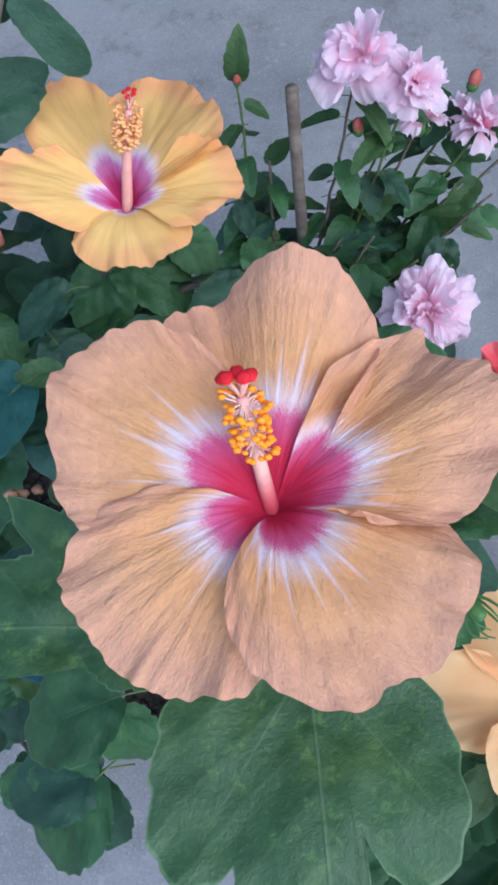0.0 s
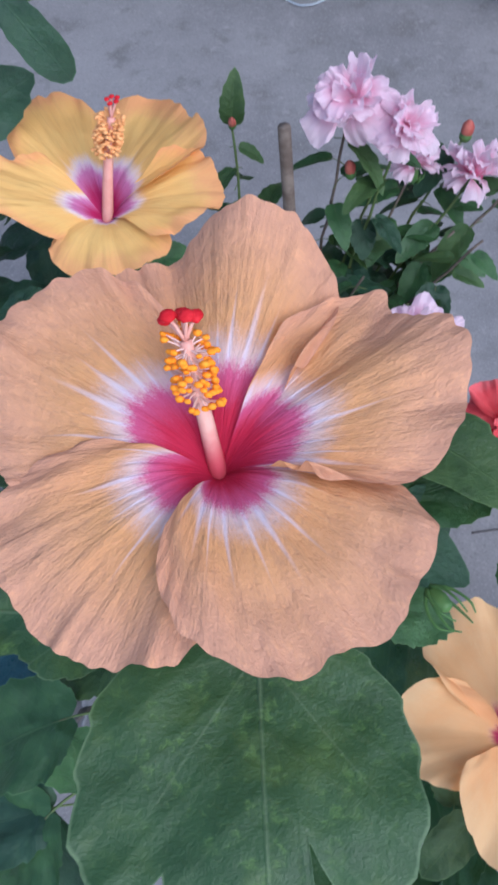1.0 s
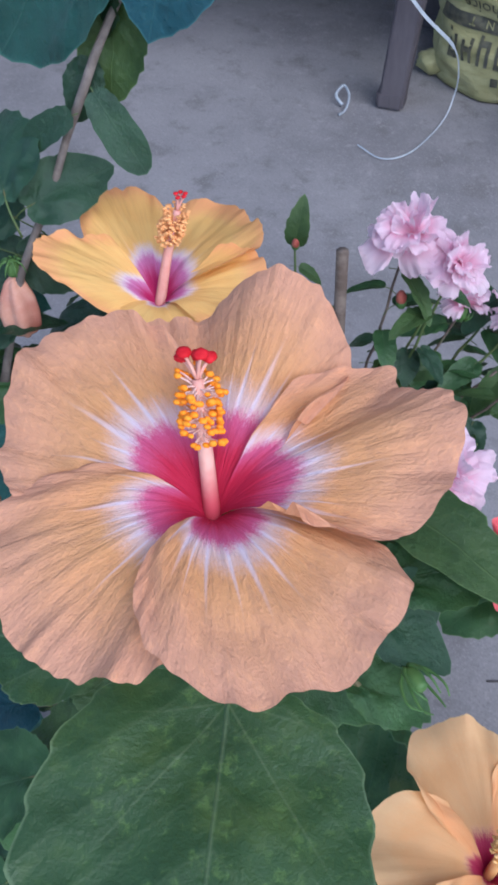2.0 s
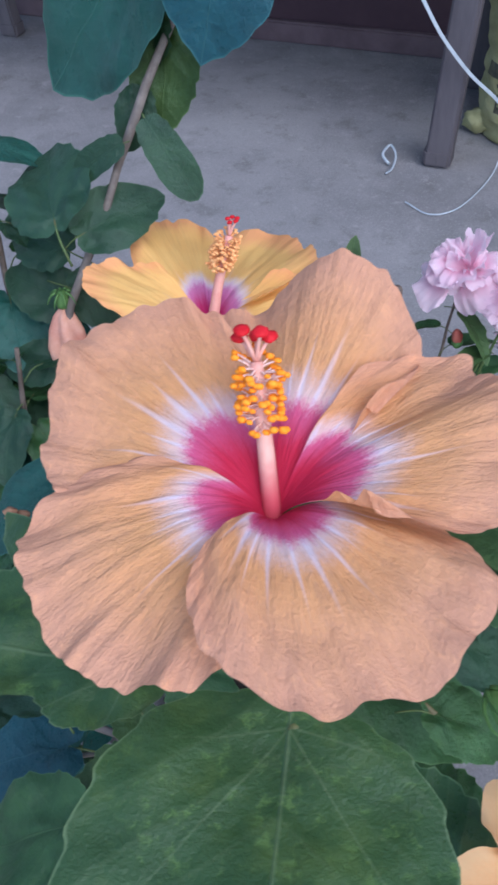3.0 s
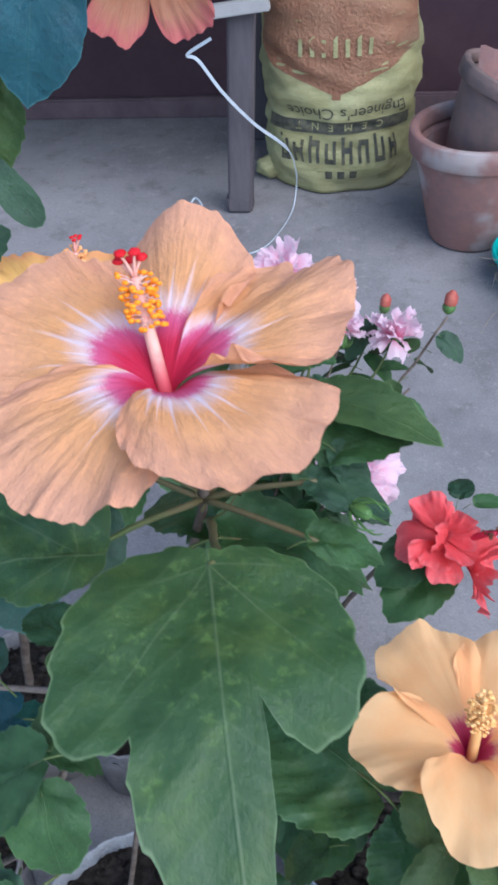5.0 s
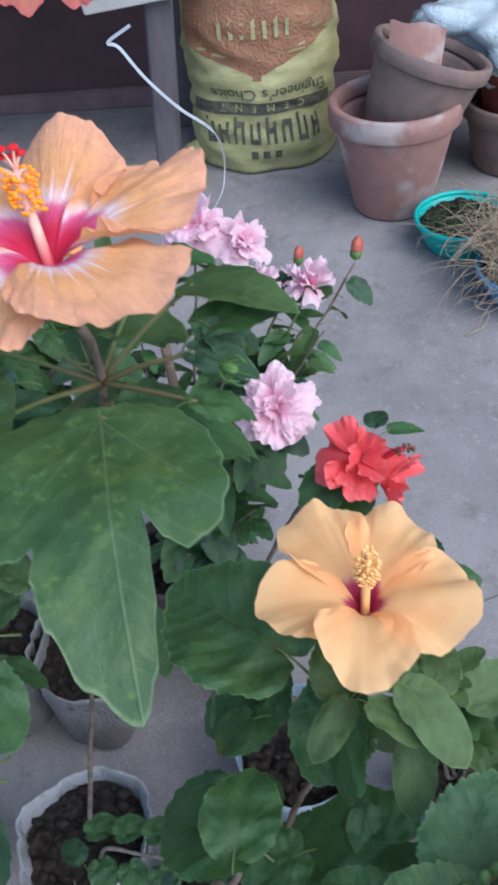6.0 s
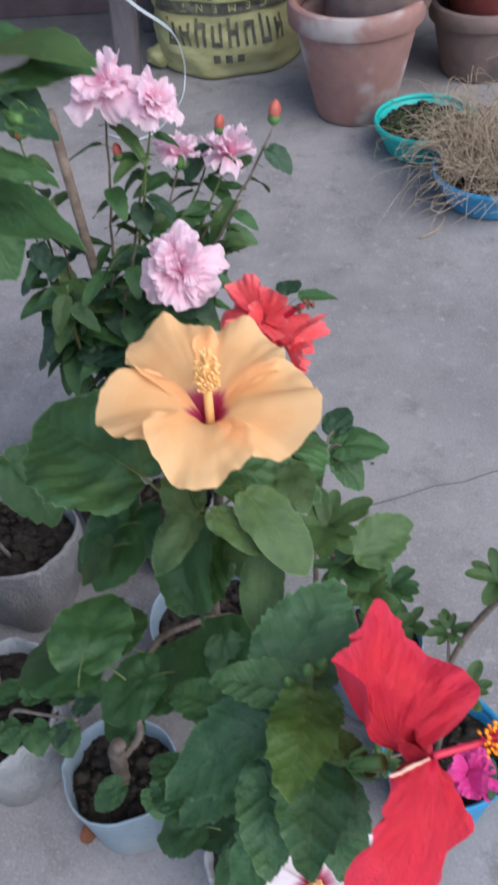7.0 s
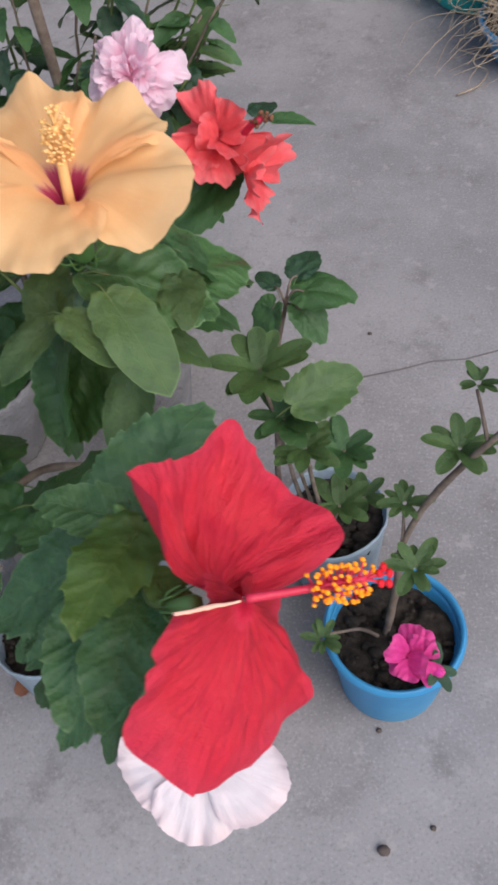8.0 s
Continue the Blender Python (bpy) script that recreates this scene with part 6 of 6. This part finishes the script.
# ---- azalea in the blue pot ----
def rosette(plant, at, n, size, key, seed, up=(0, 0, 1)):
    rnd = random.Random(seed)
    M = axes(at, Vector(up).orthogonal(), up)
    for k in range(n):
        a = k * 2.4 + rnd.uniform(-0.3, 0.3)
        d = (M.to_3x3() @ Vector((math.cos(a), math.sin(a), 0.25 + 0.5 * k / n))).normalized()
        s = size * rnd.uniform(0.7, 1.1)
        leaf(plant, Vector(at) + d * 0.004, Vector(at) + d * s, key, M.to_3x3() @ Vector((0, 0, 1)))


azalea = thing("azalea", at_soil(P_BLUE, 0.105), "small azalea with bare woody stems and a magenta flower", "azalea", G)
b = at_soil(P_BLUE, 0.10, -0.01, 0.0)
stem(azalea, [b, (0.362, 0.075, 0.16), (0.366, 0.106, 0.23), (0.405, 0.118, 0.33), (0.445, 0.122, 0.405), (0.47, 0.14, 0.45)], 0.0048, 0.0028)
stem(azalea, [(0.364, 0.10, 0.215), (0.363, 0.122, 0.265)], 0.0022, 0.0014)
stem(azalea, [b, (0.325, 0.04, 0.14), (0.29, 0.02, 0.16)], 0.0025, 0.0015)
stem(azalea, [(0.43, 0.122, 0.385), (0.418, 0.155, 0.415)], 0.0022, 0.0014)
for k, (q, s) in enumerate((((0.363, 0.123, 0.268), 0.030), ((0.378, 0.066, 0.235), 0.036), ((0.409, 0.132, 0.355), 0.038), ((0.418, 0.158, 0.42), 0.022), ((0.47, 0.14, 0.45), 0.03), ((0.288, 0.012, 0.165), 0.026))):
    rosette(azalea, q, 10, s, "azalea", 90 + k)
double_flower(azalea, (0.381, -0.009, 0.190), (-0.1, -0.5, 0.85), 0.033, MAGENTA, "ruffled magenta flower", 9, 2, 5, (0.85, 1.1), 8)
bud(azalea, (0.40, -0.012, 0.175), (0.5, -0.4, 0.5), 0.018, BUD_MAGENTA, "magenta bud")
stem(azalea, [b, (0.375, 0.02, 0.14), (0.386, 0.0, 0.178)], 0.0025, 0.0015)
rosette(azalea, (0.405, -0.012, 0.175), 5, 0.03, "spoondark", 95, (0.5, -0.2, 0.7))

# ---- small shrub with rosettes, and a slender seedling ----
sprig = thing("leafy_shrub", at_soil(P_SPRIG, 0.115), "small shrub with rosettes of narrow leaves", "shrub", G)
for k, (q, s, key) in enumerate((((0.229, 0.114, 0.47), 0.048, "spoon"), ((0.298, 0.160, 0.30), 0.042, "rosette"), ((0.246, 0.118, 0.40), 0.044, "rosette"), ((0.296, 0.125, 0.25), 0.040, "spoon"), ((0.267, 0.10, 0.38), 0.036, "spoon"), ((0.32, 0.158, 0.22), 0.03, "spoon"))):
    stem(sprig, [at_soil(P_SPRIG, 0.115), ((P_SPRIG[0] + q[0]) / 2, (P_SPRIG[1] + q[1]) / 2, 0.2), q], 0.003, 0.002)
    rosette(sprig, q, 9 if key == "obovate" else 12, s, key, 100 + k)
leaf(sprig, (0.262, 0.108, 0.438), (0.318, 0.142, 0.452), "fresh", (0.2, -0.4, 1))
seedling = thing("seedling", (0.205, 0.245, 0.0), "slender seedling with a few round toothed leaves", "seedling", G)
stem(seedling, [(0.205, 0.245, 0.0), (0.212, 0.258, 0.28), (0.226, 0.285, 0.39)], 0.004, 0.0022)
for end in ((0.245, 0.288, 0.400), (0.236, 0.306, 0.405), (0.243, 0.275, 0.386), (0.212, 0.277, 0.384), (0.212, 0.298, 0.395)):
    stem(seedling, [(0.225, 0.284, 0.385), ((0.225 + end[0]) / 2, (0.284 + end[1]) / 2, end[2] + 0.003), end], 0.0014, 0.001, BARK, 6, 0.0, "leaf_stalk")
for hub, tip, key in (((0.245, 0.288, 0.400), (0.302, 0.292, 0.405), "round"), ((0.236, 0.306, 0.405), (0.250, 0.352, 0.412), "dark"), ((0.243, 0.275, 0.386), (0.276, 0.256, 0.362), "round"), ((0.212, 0.277, 0.384), (0.190, 0.258, 0.350), "round"), ((0.212, 0.298, 0.395), (0.190, 0.322, 0.400), "dark")):
    leaf(seedling, hub, tip, key)

# ---- cut stump, small plants in the bags ----
stump = thing("cut_plant", at_soil(P_PALE, 0.10), "pruned stump with a few small leaves", "stump", G)
stem(stump, [at_soil(P_PALE, 0.10), (-0.020, 0.012, 0.17), (-0.008, 0.004, 0.215)], 0.010, 0.009, BARK)
stem(stump, [(-0.016, 0.01, 0.165), (0.010, 0.022, 0.20), (0.016, 0.030, 0.245)], 0.006, 0.004, BARK)
for hub, tip in (((-0.01, -0.03, 0.18), (-0.04, -0.05, 0.17)), ((0.03, -0.03, 0.17), (0.06, -0.055, 0.16)), ((0.0, 0.03, 0.19), (-0.04, 0.05, 0.19))):
    leaf(stump, hub, tip, "round")
young = thing("young_plant", at_soil(P_BAG, 0.135, 0.02, -0.02), "young plant with small round leaves", "seedling", G)
stem(young, [at_soil(P_BAG, 0.135, 0.02, -0.02), (-0.14, 0.05, 0.20), (-0.06, 0.03, 0.22)], 0.003, 0.002, TWIG)
for k in range(7):
    q = Vector((-0.17 + 0.02 * k, 0.055 - 0.004 * k + 0.02 * (-1) ** k, 0.19 + 0.008 * k))
    leaf(young, q, q + Vector((0.015, 0.02 * (-1) ** k - 0.01, 0.0)).normalized() * 0.035, "round")
greyplant = thing("stick_plant", at_soil(P_GREY, 0.13), "thin bare stick standing in the grow bag", "stick", G)
stem(greyplant, [at_soil(P_GREY, 0.13, 0.0, -0.03), (-0.2, 0.25, 0.3), (-0.14, 0.2, 0.5)], 0.003, 0.002, TWIG)

# ---- far blooms behind the tall twig ----
far = thing("blush_hibiscus", (-1.0, 0.95, 0.0), "tall hibiscus with drooping blush-orange flowers", "hibiscus", G)
stem(far, [(-1.0, 0.95, 0.0), (-0.95, 0.92, 0.8), (-0.60, 0.75, 1.22), (-0.145, 0.62, 1.088)], 0.007, 0.003, TWIG)
stem(far, [(-0.97, 0.94, 0.6), (-0.7, 0.72, 1.02), (-0.43, 0.58, 1.04)], 0.005, 0.003, TWIG)
flower(far, axes((-0.142, 0.60, 1.068), (1, 0, 0.2), (0.22, -0.80, -0.55)), even_petals(BLUSH, 0.072, 5, 88, 20, 110, funnel=0.03, neck=0.02, lift=0.75, ruffle=0.006, tilt=0.004), "drooping blush-pink flower", None)
flower(far, axes((-0.41, 0.56, 1.03), (1, 0, 0.2), (0.1, -0.8, 0.3)), even_petals(FLAME, 0.08, 5, 88, 20, 120, funnel=0.02, neck=0.02, lift=0.1, ruffle=0.006, tilt=0.004), "orange flower with a dark red heart", dict(tip=(0.0, 0.0, 0.05), base_r=0.0035, tip_r=0.0025, shaft=COLUMN_YELLOW, heads=POLLEN_PALE, pads=POLLEN_PALE, filament=FILAMENT, count=50, spread=0.006, bead=0.0016, seed=19))
for hub, tip in (((-0.19, 0.58, 1.08), (-0.24, 0.50, 1.07)), ((-0.185, 0.56, 1.075), (-0.135, 0.52, 1.058))):
    leaf(far, hub, tip, "green")
wilted = bmesh.new()
lathe(wilted, [(0.003, 0.0), (0.008, -0.006), (0.012, -0.018), (0.015, -0.034), (0.014, -0.047), (0.009, -0.056), (0.001, -0.059)], 40)
for v in wilted.verts:
    a, way = math.atan2(v.co.y, v.co.x), 1 + 0.14 * math.sin(5 * math.atan2(v.co.y, v.co.x) + 40 * v.co.z) + 0.22 * noise.noise(Vector((v.co.x * 60, v.co.y * 60, v.co.z * 40)))
    v.co = Vector((v.co.x * way, v.co.y * way, v.co.z))
bloom = part("flower", calyx_mesh(0.014, 0.006), SEPAL, tall, "small wilted blush-orange flower furled and hanging down", axes((-0.291, 0.284, 0.824), (1, 0, 0), (-0.15, -0.1, -1)))
part("furled_corolla", wilted, rough_mat("wilted_petal", (0.66, 0.32, 0.22), (0.74, 0.42, 0.32), (0.48, 0.14, 0.10), 60, 0.6, 0.5, 0.001), bloom, "", axes((-0.291, 0.284, 0.824), (1, 0, 0), (0.15, 0.1, 1)))

# ---- small litter on the floor ----
for k, (x, y, r) in enumerate(((0.368, -0.150, 0.006), (0.355, -0.02, 0.003), (0.42, -0.12, 0.003), (0.30, 0.62, 0.003), (0.52, 0.40, 0.003))):
    tagged(part("pebble", blob(bmesh.new(), (0, 0, r * 0.5), r, (1.2, 1.0, 0.8), 2, 0.4, k), BROWN_BAG, None, "", Matrix.Translation((x, y, 0))), "small dark crumb of soil on the cement", "pebble", "soil crumbs on the floor")
dry = part("fallen_leaf", LEAVES["spoondark"][0].copy(), None, None, "", axes((-0.085, -0.03, 0.008), (0.3, 1, 0.1), (0.2, 0, 1)) @ Matrix.Diagonal((0.035, 0.035, 0.035, 1)))
dry.data.materials[0] = CARD
tagged(dry, "curled brown dead leaf on the cement beside a pot", "dead leaf")
